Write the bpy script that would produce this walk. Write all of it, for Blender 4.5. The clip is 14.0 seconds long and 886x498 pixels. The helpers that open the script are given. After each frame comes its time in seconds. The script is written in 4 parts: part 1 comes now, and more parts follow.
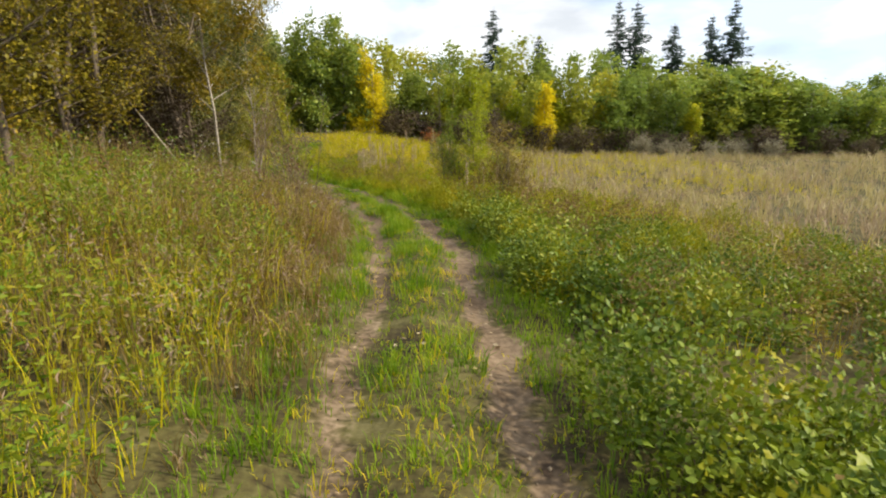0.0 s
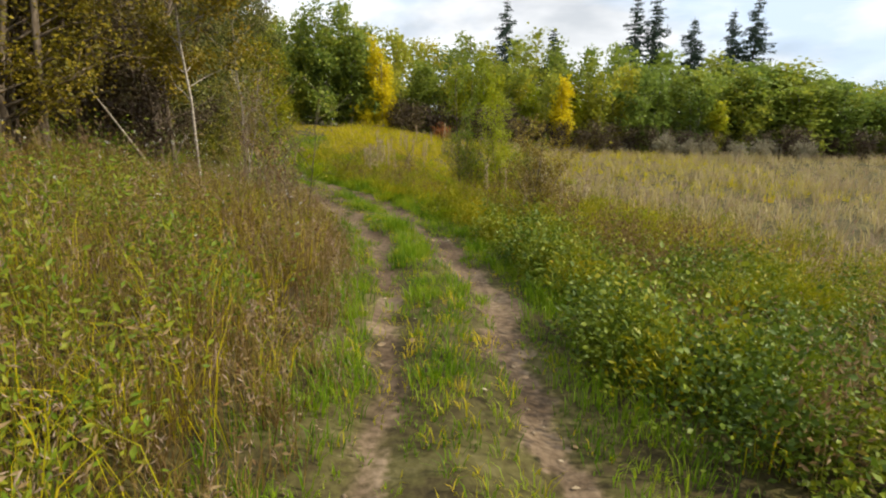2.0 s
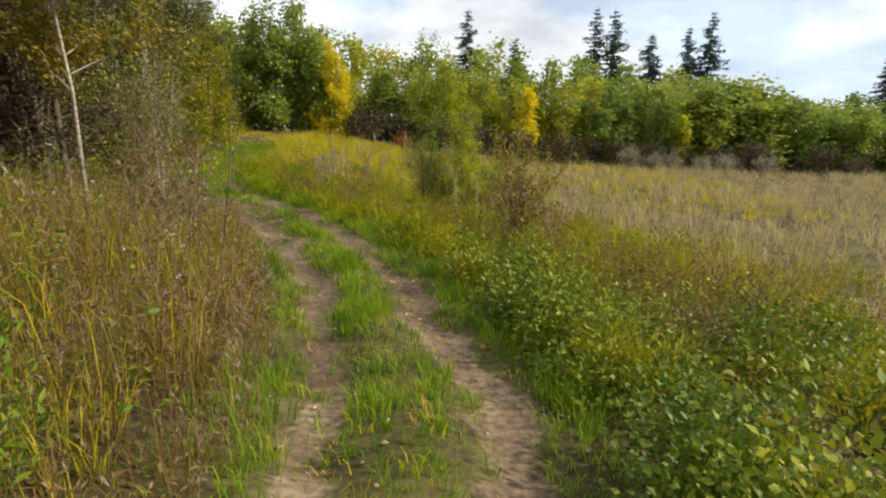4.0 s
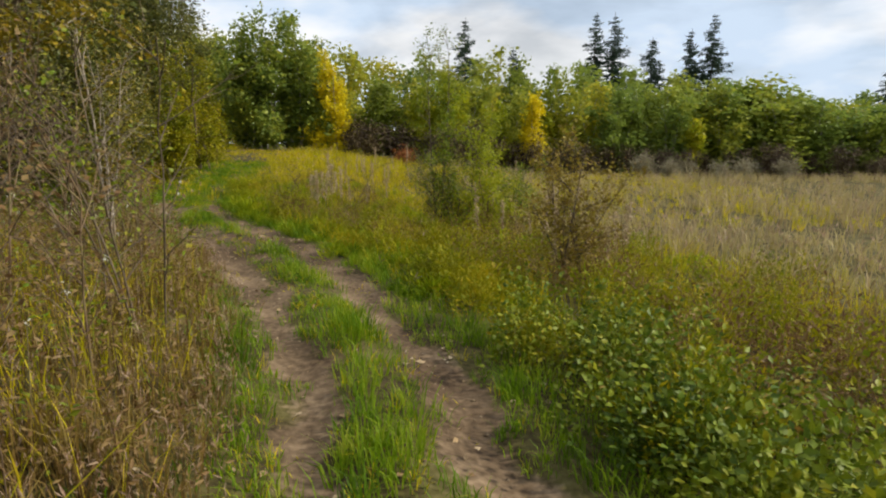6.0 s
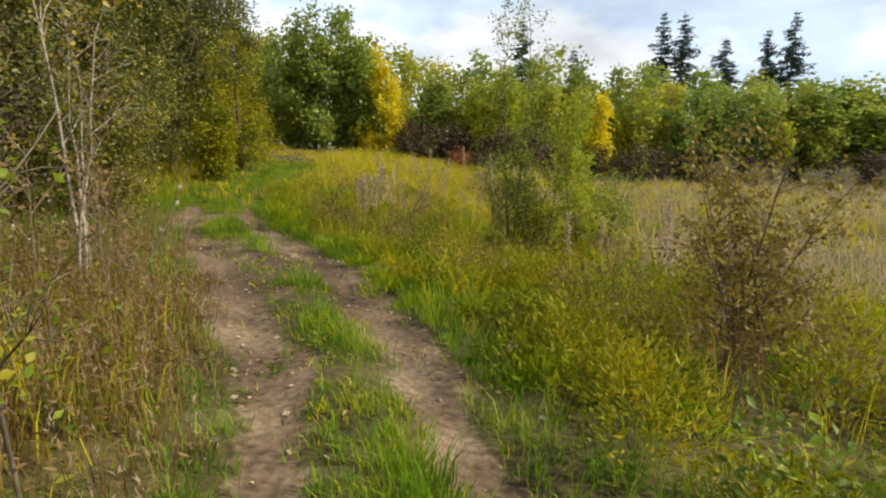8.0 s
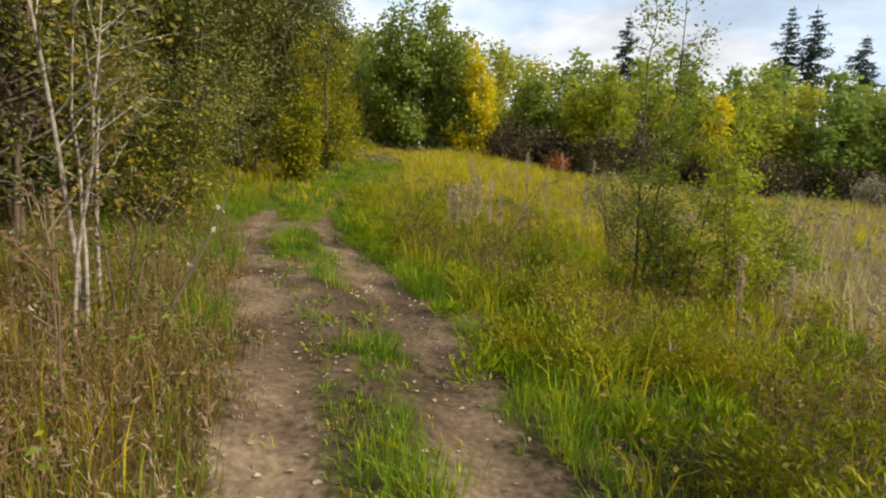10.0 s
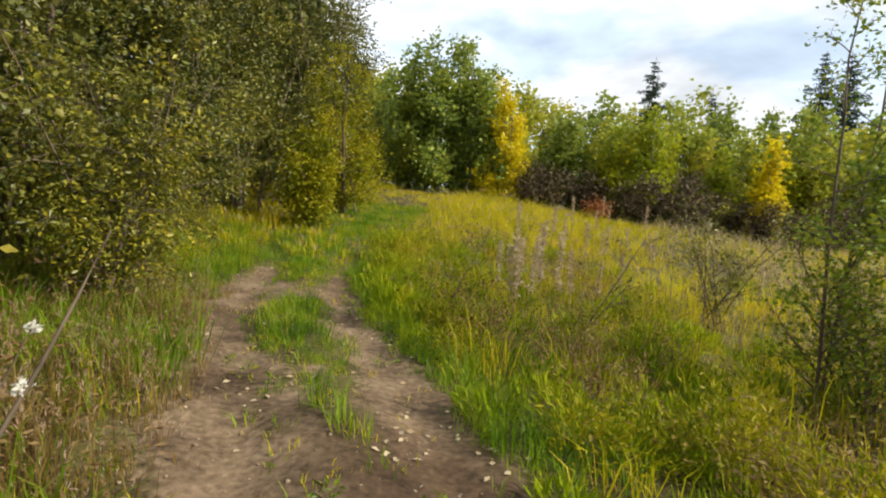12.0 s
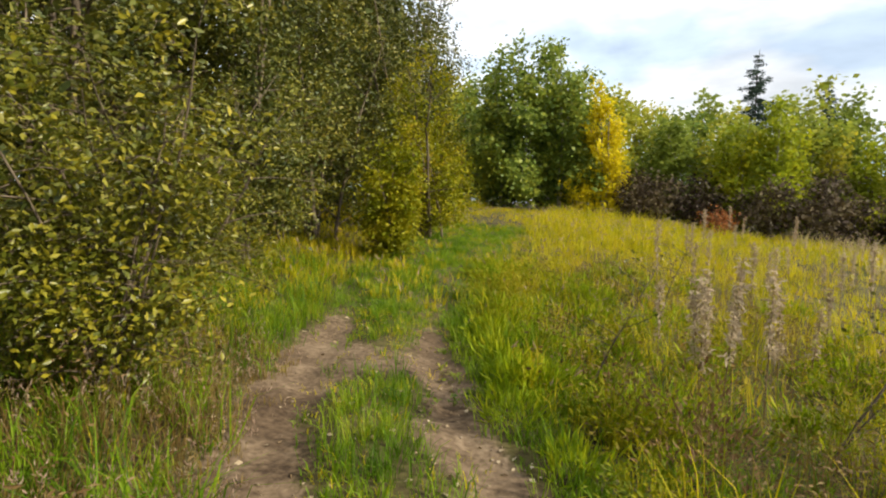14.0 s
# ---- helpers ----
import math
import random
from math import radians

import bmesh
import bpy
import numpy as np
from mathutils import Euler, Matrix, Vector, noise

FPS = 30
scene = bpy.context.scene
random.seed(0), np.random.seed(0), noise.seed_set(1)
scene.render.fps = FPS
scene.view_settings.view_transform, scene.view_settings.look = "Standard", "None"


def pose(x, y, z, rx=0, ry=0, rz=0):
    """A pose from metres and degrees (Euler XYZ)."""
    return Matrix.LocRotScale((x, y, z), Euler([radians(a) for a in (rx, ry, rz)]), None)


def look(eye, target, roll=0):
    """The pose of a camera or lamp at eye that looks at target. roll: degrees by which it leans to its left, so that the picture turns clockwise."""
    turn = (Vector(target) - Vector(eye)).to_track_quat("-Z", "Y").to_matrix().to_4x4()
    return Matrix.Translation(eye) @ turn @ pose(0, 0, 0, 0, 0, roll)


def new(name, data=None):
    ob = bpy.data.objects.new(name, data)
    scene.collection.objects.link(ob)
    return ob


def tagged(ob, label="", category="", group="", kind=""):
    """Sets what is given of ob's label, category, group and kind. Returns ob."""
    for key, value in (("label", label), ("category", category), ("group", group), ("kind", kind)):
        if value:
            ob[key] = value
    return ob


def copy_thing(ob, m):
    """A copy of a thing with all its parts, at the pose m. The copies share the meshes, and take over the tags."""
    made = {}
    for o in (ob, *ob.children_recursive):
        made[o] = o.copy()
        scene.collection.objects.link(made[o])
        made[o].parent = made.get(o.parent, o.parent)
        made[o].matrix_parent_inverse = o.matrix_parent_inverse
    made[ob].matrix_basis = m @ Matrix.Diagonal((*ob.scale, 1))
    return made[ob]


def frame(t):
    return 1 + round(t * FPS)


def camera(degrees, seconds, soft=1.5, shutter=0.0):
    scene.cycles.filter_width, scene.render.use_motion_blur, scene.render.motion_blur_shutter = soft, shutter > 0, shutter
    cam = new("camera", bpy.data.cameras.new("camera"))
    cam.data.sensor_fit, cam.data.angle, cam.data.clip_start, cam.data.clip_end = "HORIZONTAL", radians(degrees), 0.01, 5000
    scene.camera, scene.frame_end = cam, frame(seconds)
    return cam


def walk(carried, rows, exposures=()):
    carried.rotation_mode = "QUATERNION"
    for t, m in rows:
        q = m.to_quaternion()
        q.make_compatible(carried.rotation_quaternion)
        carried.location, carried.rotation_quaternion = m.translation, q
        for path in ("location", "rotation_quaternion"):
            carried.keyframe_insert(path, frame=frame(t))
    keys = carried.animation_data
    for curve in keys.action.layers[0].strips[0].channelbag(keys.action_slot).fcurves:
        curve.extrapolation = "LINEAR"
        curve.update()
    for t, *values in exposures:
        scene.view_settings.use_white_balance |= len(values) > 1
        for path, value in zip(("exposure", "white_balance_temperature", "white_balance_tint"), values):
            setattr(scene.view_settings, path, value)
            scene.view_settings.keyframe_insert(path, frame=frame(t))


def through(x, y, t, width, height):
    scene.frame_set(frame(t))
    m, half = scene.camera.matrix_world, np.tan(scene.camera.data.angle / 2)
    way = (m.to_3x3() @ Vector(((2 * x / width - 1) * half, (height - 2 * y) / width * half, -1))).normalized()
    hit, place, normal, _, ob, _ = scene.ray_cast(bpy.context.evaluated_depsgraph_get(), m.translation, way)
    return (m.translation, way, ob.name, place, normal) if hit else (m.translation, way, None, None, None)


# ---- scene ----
cam = camera(78.6, 14.0, 2.1)
PATH = [
    (0, (0.121, 1.406, 1.49), (0.124, 3.361, 1.066), -0.4),
    (0.5, (0.048, 1.577, 1.516), (0.18, 3.534, 1.121), 1.6),
    (1, (-0.01, 2.049, 1.552), (0.087, 3.994, 1.096), 0.3),
    (1.5, (-0.063, 2.666, 1.551), (-0.044, 4.614, 1.098), 1.0),
    (2, (-0.1, 3.256, 1.555), (-0.119, 5.206, 1.109), 0.6),
    (2.5, (-0.116, 3.81, 1.53), (-0.129, 5.768, 1.12), 1.0),
    (3, (-0.165, 4.365, 1.484), (-0.094, 6.326, 1.095), 1.3),
    (3.2, (-0.164, 4.559, 1.504), (-0.025, 6.511, 1.094), 0.5),
    (5.3, (-0.264, 6.291, 1.496), (-0.166, 8.249, 1.101), 3.3),
    (5.5, (-0.34, 6.546, 1.509), (-0.143, 8.501, 1.134), 2.6),
    (6, (-0.4, 7.133, 1.454), (-0.272, 9.095, 1.091), -0.2),
    (6.5, (-0.492, 7.742, 1.388), (-0.418, 9.713, 1.059), 1.9),
    (7, (-0.533, 8.275, 1.385), (-0.464, 10.233, 0.984), 2.0),
    (7.5, (-0.623, 8.85, 1.374), (-0.758, 10.801, 0.959), 1.0),
    (8, (-0.705, 9.358, 1.39), (-0.751, 11.327, 1.04), 0.6),
    (8.5, (-0.8, 9.913, 1.365), (-1.084, 11.87, 1.061), 1.0),
    (8.7, (-0.869, 10.129, 1.376), (-1.2, 12.067, 1.012), 2.1),
    (10.8, (-1.335, 11.963, 1.591), (-1.681, 13.9, 1.235), 2.5),
    (11, (-1.424, 12.256, 1.6), (-1.786, 14.188, 1.233), 1.1),
    (11.5, (-1.805, 12.964, 1.515), (-2.153, 14.914, 1.234), 3.8),
    (12, (-2.107, 13.563, 1.456), (-2.514, 15.51, 1.25), 3.2),
    (12.5, (-2.389, 14.249, 1.402), (-3.024, 16.135, 1.202), 3.8),
    (13, (-2.706, 14.814, 1.406), (-3.41, 16.656, 1.074), 2.7),
    (13.5, (-2.931, 15.279, 1.479), (-3.672, 17.119, 1.228), 1.5),
    (14, (-3.103, 15.532, 1.531), (-3.791, 17.403, 1.371), 1.0),
]
EXPOSURES = [(0, 0.36), (0.5, 0.28), (1, 0.02), (1.5, 0.05), (2, 0.13), (2.5, 0.16), (3, 0.15), (5.5, 0.0), (6, -0.12), (6.5, -0.18), (7, -0.28), (7.5, 0.02), (8, 0.15), (8.5, -0.18), (11, 0.38), (11.5, 0.48), (12, 0.25), (12.5, -0.17), (13, 0.0), (13.5, 0.32), (14, 0.3)]
walk(cam, [(t, look(eye, target, roll)) for t, eye, target, roll in PATH], EXPOSURES)

# ---- world, sun, exposure ----
SUN_AZ, SUN_EL = 99.0, 35.0          # degrees clockwise from +y, and above the horizon
world = bpy.data.worlds.new("sky")
scene.world = world
world.use_nodes = True
wn, wl = world.node_tree.nodes, world.node_tree.links
wn.clear()
sky = wn.new("ShaderNodeTexSky")
sky.sky_type, sky.sun_disc = "NISHITA", False
sky.sun_elevation, sky.sun_rotation = radians(SUN_EL), radians(SUN_AZ)
sky.air_density, sky.dust_density = 1.0, 1.5
wcoord = wn.new("ShaderNodeTexCoord")
wmap = wn.new("ShaderNodeMapping")
wmap.inputs["Scale"].default_value = (1.0, 1.0, 2.6)
wmap.inputs["Location"].default_value = (0.35, 0.1, 0.2)
wl.new(wcoord.outputs["Generated"], wmap.inputs["Vector"])
cloud = wn.new("ShaderNodeTexNoise")
cloud.inputs["Scale"].default_value, cloud.inputs["Detail"].default_value = 2.3, 7.0
cloud.inputs["Roughness"].default_value, cloud.inputs["Distortion"].default_value = 0.52, 0.25
wl.new(wmap.outputs["Vector"], cloud.inputs["Vector"])
cover = wn.new("ShaderNodeValToRGB")
cover.color_ramp.elements[0].position, cover.color_ramp.elements[0].color = 0.36, (0.5, 0.5, 0.5, 1)
cover.color_ramp.elements[1].position, cover.color_ramp.elements[1].color = 0.54, (1, 1, 1, 1)
wl.new(cloud.outputs["Fac"], cover.inputs["Fac"])
thick = wn.new("ShaderNodeTexNoise")
thick.inputs["Scale"].default_value, thick.inputs["Detail"].default_value = 3.1, 5.0
wl.new(wmap.outputs["Vector"], thick.inputs["Vector"])
ctone = wn.new("ShaderNodeValToRGB")
ctone.color_ramp.elements[0].position, ctone.color_ramp.elements[0].color = 0.40, (10.2, 12.2, 14.8, 1)
ctone.color_ramp.elements[1].position, ctone.color_ramp.elements[1].color = 0.56, (16.0, 16.1, 16.3, 1)
wl.new(thick.outputs["Fac"], ctone.inputs["Fac"])
wmix = wn.new("ShaderNodeMixRGB")
wl.new(cover.outputs["Color"], wmix.inputs["Fac"])
wl.new(sky.outputs["Color"], wmix.inputs["Color1"])
wl.new(ctone.outputs["Color"], wmix.inputs["Color2"])
wbg = wn.new("ShaderNodeBackground")
wbg.inputs["Strength"].default_value = 0.07
wout = wn.new("ShaderNodeOutputWorld")
wl.new(wmix.outputs["Color"], wbg.inputs["Color"])
wl.new(wbg.outputs["Background"], wout.inputs["Surface"])

sun = new("sun", bpy.data.lights.new("sun", "SUN"))
sun.data.energy, sun.data.angle, sun.data.color = 5.0, radians(1.2), (1.0, 0.91, 0.72)
sun_way = Vector((math.sin(radians(SUN_AZ)) * math.cos(radians(SUN_EL)), math.cos(radians(SUN_AZ)) * math.cos(radians(SUN_EL)), math.sin(radians(SUN_EL))))
sun.matrix_world = look(sun_way * 60, (0, 0, 0))

# ---- materials ----


def mat_base(name):
    m = bpy.data.materials.new(name)
    m.use_nodes = True
    nt = m.node_tree
    nt.nodes.clear()
    return m, nt.nodes, nt.links


def ramp_of(nodes, colours):
    r = nodes.new("ShaderNodeValToRGB")
    e = r.color_ramp.elements
    while len(e) < len(colours):
        e.new(0.5)
    for n, c in enumerate(colours):
        e[n].position, e[n].color = n / max(1, len(colours) - 1), (*c, 1)
    return r


def leaf_material(name, colours, through=0.35, rough=0.55, patch=0.5, patch_scale=0.6, whole=0.0, gloss=0.2):
    """Thin plant tissue: every leaf or blade takes its own shade, patches of the stand lean one way."""
    m, n, l = mat_base(name)
    geo = n.new("ShaderNodeNewGeometry")
    tex = n.new("ShaderNodeTexNoise")
    tex.inputs["Scale"].default_value, tex.inputs["Detail"].default_value = patch_scale, 3
    l.new(geo.outputs["Position"], tex.inputs["Vector"])
    wide = n.new("ShaderNodeMapRange")
    wide.inputs["From Min"].default_value, wide.inputs["From Max"].default_value = 0.32, 0.68
    l.new(tex.outputs["Fac"], wide.inputs["Value"])
    mix = n.new("ShaderNodeMix")
    mix.inputs["Factor"].default_value = patch
    l.new(geo.outputs["Random Per Island"], mix.inputs["A"])
    l.new(wide.outputs["Result"], mix.inputs["B"])
    last = mix.outputs["Result"]
    if whole:
        info = n.new("ShaderNodeObjectInfo")
        mix2 = n.new("ShaderNodeMix")
        mix2.inputs["Factor"].default_value = whole
        l.new(last, mix2.inputs["A"])
        l.new(info.outputs["Random"], mix2.inputs["B"])
        last = mix2.outputs["Result"]
    r = ramp_of(n, colours)
    l.new(last, r.inputs["Fac"])
    fine = n.new("ShaderNodeTexNoise")
    fine.inputs["Scale"].default_value = 60
    l.new(geo.outputs["Position"], fine.inputs["Vector"])
    hsv = n.new("ShaderNodeHueSaturation")
    val = n.new("ShaderNodeMapRange")
    val.inputs["To Min"].default_value, val.inputs["To Max"].default_value = 0.75, 1.25
    l.new(fine.outputs["Fac"], val.inputs["Value"])
    l.new(val.outputs["Result"], hsv.inputs["Value"])
    l.new(r.outputs["Color"], hsv.inputs["Color"])
    p = n.new("ShaderNodeBsdfPrincipled")
    p.inputs["Roughness"].default_value, p.inputs["Specular IOR Level"].default_value = rough, gloss
    l.new(hsv.outputs["Color"], p.inputs["Base Color"])
    t = n.new("ShaderNodeBsdfTranslucent")
    l.new(hsv.outputs["Color"], t.inputs["Color"])
    ms = n.new("ShaderNodeMixShader")
    ms.inputs["Fac"].default_value = through
    l.new(p.outputs["BSDF"], ms.inputs[1])
    l.new(t.outputs["BSDF"], ms.inputs[2])
    o = n.new("ShaderNodeOutputMaterial")
    l.new(ms.outputs["Shader"], o.inputs["Surface"])
    return m


def bark_material(name, colours, scale=6.0, stretch=0.25):
    m, n, l = mat_base(name)
    co = n.new("ShaderNodeTexCoord")
    mp = n.new("ShaderNodeMapping")
    mp.inputs["Scale"].default_value = (1, 1, stretch)
    l.new(co.outputs["Object"], mp.inputs["Vector"])
    a = n.new("ShaderNodeTexNoise")
    a.inputs["Scale"].default_value, a.inputs["Detail"].default_value = scale, 8
    l.new(mp.outputs["Vector"], a.inputs["Vector"])
    mr = n.new("ShaderNodeMapRange")
    mr.inputs["From Min"].default_value, mr.inputs["From Max"].default_value = 0.3, 0.7
    l.new(a.outputs["Fac"], mr.inputs["Value"])
    r = ramp_of(n, colours)
    l.new(mr.outputs["Result"], r.inputs["Fac"])
    p = n.new("ShaderNodeBsdfPrincipled")
    p.inputs["Roughness"].default_value = 0.85
    l.new(r.outputs["Color"], p.inputs["Base Color"])
    b = n.new("ShaderNodeBump")
    b.inputs["Strength"].default_value, b.inputs["Distance"].default_value = 0.5, 0.01
    l.new(a.outputs["Fac"], b.inputs["Height"])
    l.new(b.outputs["Normal"], p.inputs["Normal"])
    o = n.new("ShaderNodeOutputMaterial")
    l.new(p.outputs["BSDF"], o.inputs["Surface"])
    return m


def ground_material():
    """Trodden dirt in the ruts, dark litter and soil elsewhere."""
    m, n, l = mat_base("soil")
    geo = n.new("ShaderNodeNewGeometry")
    att = n.new("ShaderNodeAttribute")
    att.attribute_name = "trodden"
    a = n.new("ShaderNodeTexNoise")
    a.inputs["Scale"].default_value, a.inputs["Detail"].default_value = 1.7, 8
    b = n.new("ShaderNodeTexNoise")
    b.inputs["Scale"].default_value, b.inputs["Detail"].default_value = 19, 8
    c = n.new("ShaderNodeTexVoronoi")
    c.inputs["Scale"].default_value = 23
    c.inputs["Randomness"].default_value = 1.0
    for t in (a, b, c):
        l.new(geo.outputs["Position"], t.inputs["Vector"])
    dirt = ramp_of(n, [(0.046, 0.029, 0.017), (0.11, 0.074, 0.044), (0.175, 0.122, 0.076), (0.262, 0.19, 0.122)])
    mixf = n.new("ShaderNodeMix")
    mixf.inputs["Factor"].default_value = 0.45
    l.new(a.outputs["Fac"], mixf.inputs["A"])
    l.new(b.outputs["Fac"], mixf.inputs["B"])
    spread = n.new("ShaderNodeMapRange")
    spread.inputs["From Min"].default_value, spread.inputs["From Max"].default_value = 0.34, 0.65
    l.new(mixf.outputs["Result"], spread.inputs["Value"])
    l.new(spread.outputs["Result"], dirt.inputs["Fac"])
    litter = ramp_of(n, [(0.022, 0.017, 0.008), (0.055, 0.042, 0.016), (0.09, 0.078, 0.024), (0.13, 0.11, 0.045)])
    l.new(spread.outputs["Result"], litter.inputs["Fac"])
    edge = n.new("ShaderNodeMath")
    edge.operation = "ADD"
    half = n.new("ShaderNodeMapRange")
    half.inputs["To Min"].default_value, half.inputs["To Max"].default_value = -0.45, 0.45
    l.new(b.outputs["Fac"], half.inputs["Value"])
    l.new(att.outputs["Fac"], edge.inputs[0])
    l.new(half.outputs["Result"], edge.inputs[1])
    sharp = n.new("ShaderNodeMapRange")
    sharp.inputs["From Min"].default_value, sharp.inputs["From Max"].default_value = 0.3, 0.7
    l.new(edge.outputs["Value"], sharp.inputs["Value"])
    moist = n.new("ShaderNodeAttribute")
    moist.attribute_name = "damp"
    wetmix = n.new("ShaderNodeMixRGB")
    wetmix.blend_type = "MULTIPLY"
    wetmix.inputs["Color2"].default_value = (0.45, 0.4, 0.36, 1)
    l.new(moist.outputs["Fac"], wetmix.inputs["Fac"])
    l.new(dirt.outputs["Color"], wetmix.inputs["Color1"])
    mix = n.new("ShaderNodeMixRGB")
    l.new(sharp.outputs["Result"], mix.inputs["Fac"])
    l.new(litter.outputs["Color"], mix.inputs["Color1"])
    l.new(wetmix.outputs["Color"], mix.inputs["Color2"])
    p = n.new("ShaderNodeBsdfPrincipled")
    p.inputs["Roughness"].default_value, p.inputs["Specular IOR Level"].default_value = 0.95, 0.2
    l.new(mix.outputs["Color"], p.inputs["Base Color"])
    bump = n.new("ShaderNodeBump")
    bump.inputs["Strength"].default_value, bump.inputs["Distance"].default_value = 0.4, 0.03
    add = n.new("ShaderNodeMath")
    add.operation = "ADD"
    l.new(b.outputs["Fac"], add.inputs[0])
    small = n.new("ShaderNodeMath")
    small.operation = "MULTIPLY"
    small.inputs[1].default_value = 0.12
    l.new(c.outputs["Distance"], small.inputs[0])
    l.new(small.outputs["Value"], add.inputs[1])
    l.new(add.outputs["Value"], bump.inputs["Height"])
    l.new(bump.outputs["Normal"], p.inputs["Normal"])
    o = n.new("ShaderNodeOutputMaterial")
    l.new(p.outputs["BSDF"], o.inputs["Surface"])
    return m


SOIL = ground_material()
M_GREEN = leaf_material("green_blades", [(0.045, 0.10, 0.005), (0.115, 0.215, 0.007), (0.23, 0.335, 0.011), (0.36, 0.37, 0.035)], 0.5, patch=0.62, patch_scale=2.6)
M_YELLOW = leaf_material("yellow_green_blades", [(0.148, 0.18, 0.004), (0.379, 0.366, 0.006), (0.605, 0.493, 0.01), (0.646, 0.439, 0.045)], 0.5, patch=0.6, patch_scale=2.0)
M_DRY = leaf_material("dry_blades", [(0.088, 0.044, 0.014), (0.17, 0.103, 0.032), (0.241, 0.176, 0.034), (0.312, 0.224, 0.086)], 0.35, patch=0.55, patch_scale=1.6)
M_FIELD = leaf_material("field_blades", [(0.27, 0.189, 0.126), (0.38, 0.301, 0.168), (0.4, 0.339, 0.116), (0.55, 0.446, 0.304)], 0.35, patch_scale=0.25)
M_SEED = leaf_material("seed_heads", [(0.272, 0.164, 0.112), (0.374, 0.262, 0.184), (0.476, 0.369, 0.272)], 0.35)
M_FLUFF = leaf_material("seed_fluff", [(0.323, 0.236, 0.141), (0.436, 0.336, 0.218), (0.533, 0.434, 0.31)], 0.4)
M_WHITEFLUFF = leaf_material("white_fluff", [(0.62, 0.60, 0.54), (0.75, 0.73, 0.68)], 0.4)
M_HERB = leaf_material("herb_leaves", [(0.068, 0.128, 0.013), (0.14, 0.216, 0.016), (0.228, 0.265, 0.018), (0.33, 0.275, 0.027)], 0.4, 0.45, patch=0.35)
M_ROSE = leaf_material("rose_leaves", [(0.045, 0.077, 0.011), (0.085, 0.136, 0.011), (0.189, 0.227, 0.011), (0.358, 0.299, 0.013)], 0.25, 0.5, patch=0.6, patch_scale=1.3, gloss=0.25)
M_GOLDENROD = leaf_material("goldenrod_leaves", [(0.079, 0.11, 0.005), (0.19, 0.209, 0.005), (0.318, 0.29, 0.007), (0.428, 0.304, 0.013)], 0.4, 0.55, patch=0.6, patch_scale=1.4)
M_LIME = leaf_material("lime_blades", [(0.097, 0.164, 0.004), (0.205, 0.302, 0.006), (0.356, 0.424, 0.009), (0.497, 0.456, 0.02)], 0.5, patch=0.55, patch_scale=1.6)
M_WOOD = leaf_material("wood_leaves", [(0.032, 0.046, 0.011), (0.072, 0.089, 0.016), (0.157, 0.158, 0.023), (0.346, 0.281, 0.032)], 0.22, 0.45, patch=0.35, gloss=0.35)
M_ROSEDRY = leaf_material("rose_leaves_autumn", [(0.099, 0.063, 0.027), (0.198, 0.135, 0.023), (0.261, 0.216, 0.023), (0.288, 0.135, 0.045)], 0.35, 0.5)
M_DEADWEED = leaf_material("dead_weeds", [(0.102, 0.052, 0.026), (0.17, 0.096, 0.038), (0.246, 0.168, 0.068), (0.34, 0.248, 0.15)], 0.3, 0.6)
M_STEM = bark_material("herb_stems", [(0.08, 0.05, 0.03), (0.17, 0.11, 0.06), (0.2, 0.17, 0.08)], 12)
M_BIRCH = bark_material("birch_bark", [(0.12, 0.09, 0.065), (0.28, 0.235, 0.185), (0.41, 0.36, 0.30)], 9, 2.5)
M_WILLOW = bark_material("willow_bark", [(0.05, 0.036, 0.025), (0.11, 0.08, 0.05), (0.19, 0.145, 0.10)], 14)
M_GREYBARK = bark_material("aspen_bark", [(0.12, 0.11, 0.08), (0.28, 0.26, 0.2), (0.36, 0.34, 0.27)], 5, 1.5)
M_DARKBARK = bark_material("spruce_bark", [(0.03, 0.024, 0.02), (0.07, 0.055, 0.045)], 8)
M_OLIVE = leaf_material("olive_autumn_leaves", [(0.069, 0.065, 0.007), (0.151, 0.131, 0.011), (0.273, 0.207, 0.015), (0.376, 0.248, 0.023)], 0.3, 0.4, patch=0.4)
M_WILLOWLEAF = leaf_material("willow_leaves", [(0.044, 0.053, 0.007), (0.097, 0.111, 0.011), (0.216, 0.204, 0.016), (0.391, 0.32, 0.023)], 0.25, 0.36, patch=0.3, gloss=0.4)
M_ASPEN = leaf_material("aspen_leaves", [(0.089, 0.134, 0.028), (0.163, 0.23, 0.037), (0.272, 0.32, 0.042), (0.449, 0.422, 0.046)], 0.4, 0.45, patch=0.4, patch_scale=0.5)
M_FOREST = leaf_material("forest_leaves", [(0.129, 0.18, 0.032), (0.237, 0.286, 0.038), (0.387, 0.378, 0.036), (0.55, 0.466, 0.032)], 0.5, 0.5, patch=0.25, patch_scale=0.3, whole=0.55)
M_DEEP = leaf_material("deep_forest_leaves", [(0.09, 0.145, 0.035), (0.17, 0.24, 0.042), (0.27, 0.33, 0.045), (0.40, 0.40, 0.045)], 0.45, 0.5, patch=0.25, patch_scale=0.3, whole=0.5)
M_GOLD = leaf_material("golden_leaves", [(0.46, 0.40, 0.01), (0.68, 0.56, 0.012), (0.80, 0.66, 0.02)], 0.5, 0.5, patch=0.3)
# brown brush, with the shade inside the wood put into the colour
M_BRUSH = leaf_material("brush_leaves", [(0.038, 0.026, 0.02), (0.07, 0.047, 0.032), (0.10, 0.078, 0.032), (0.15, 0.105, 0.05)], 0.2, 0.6)
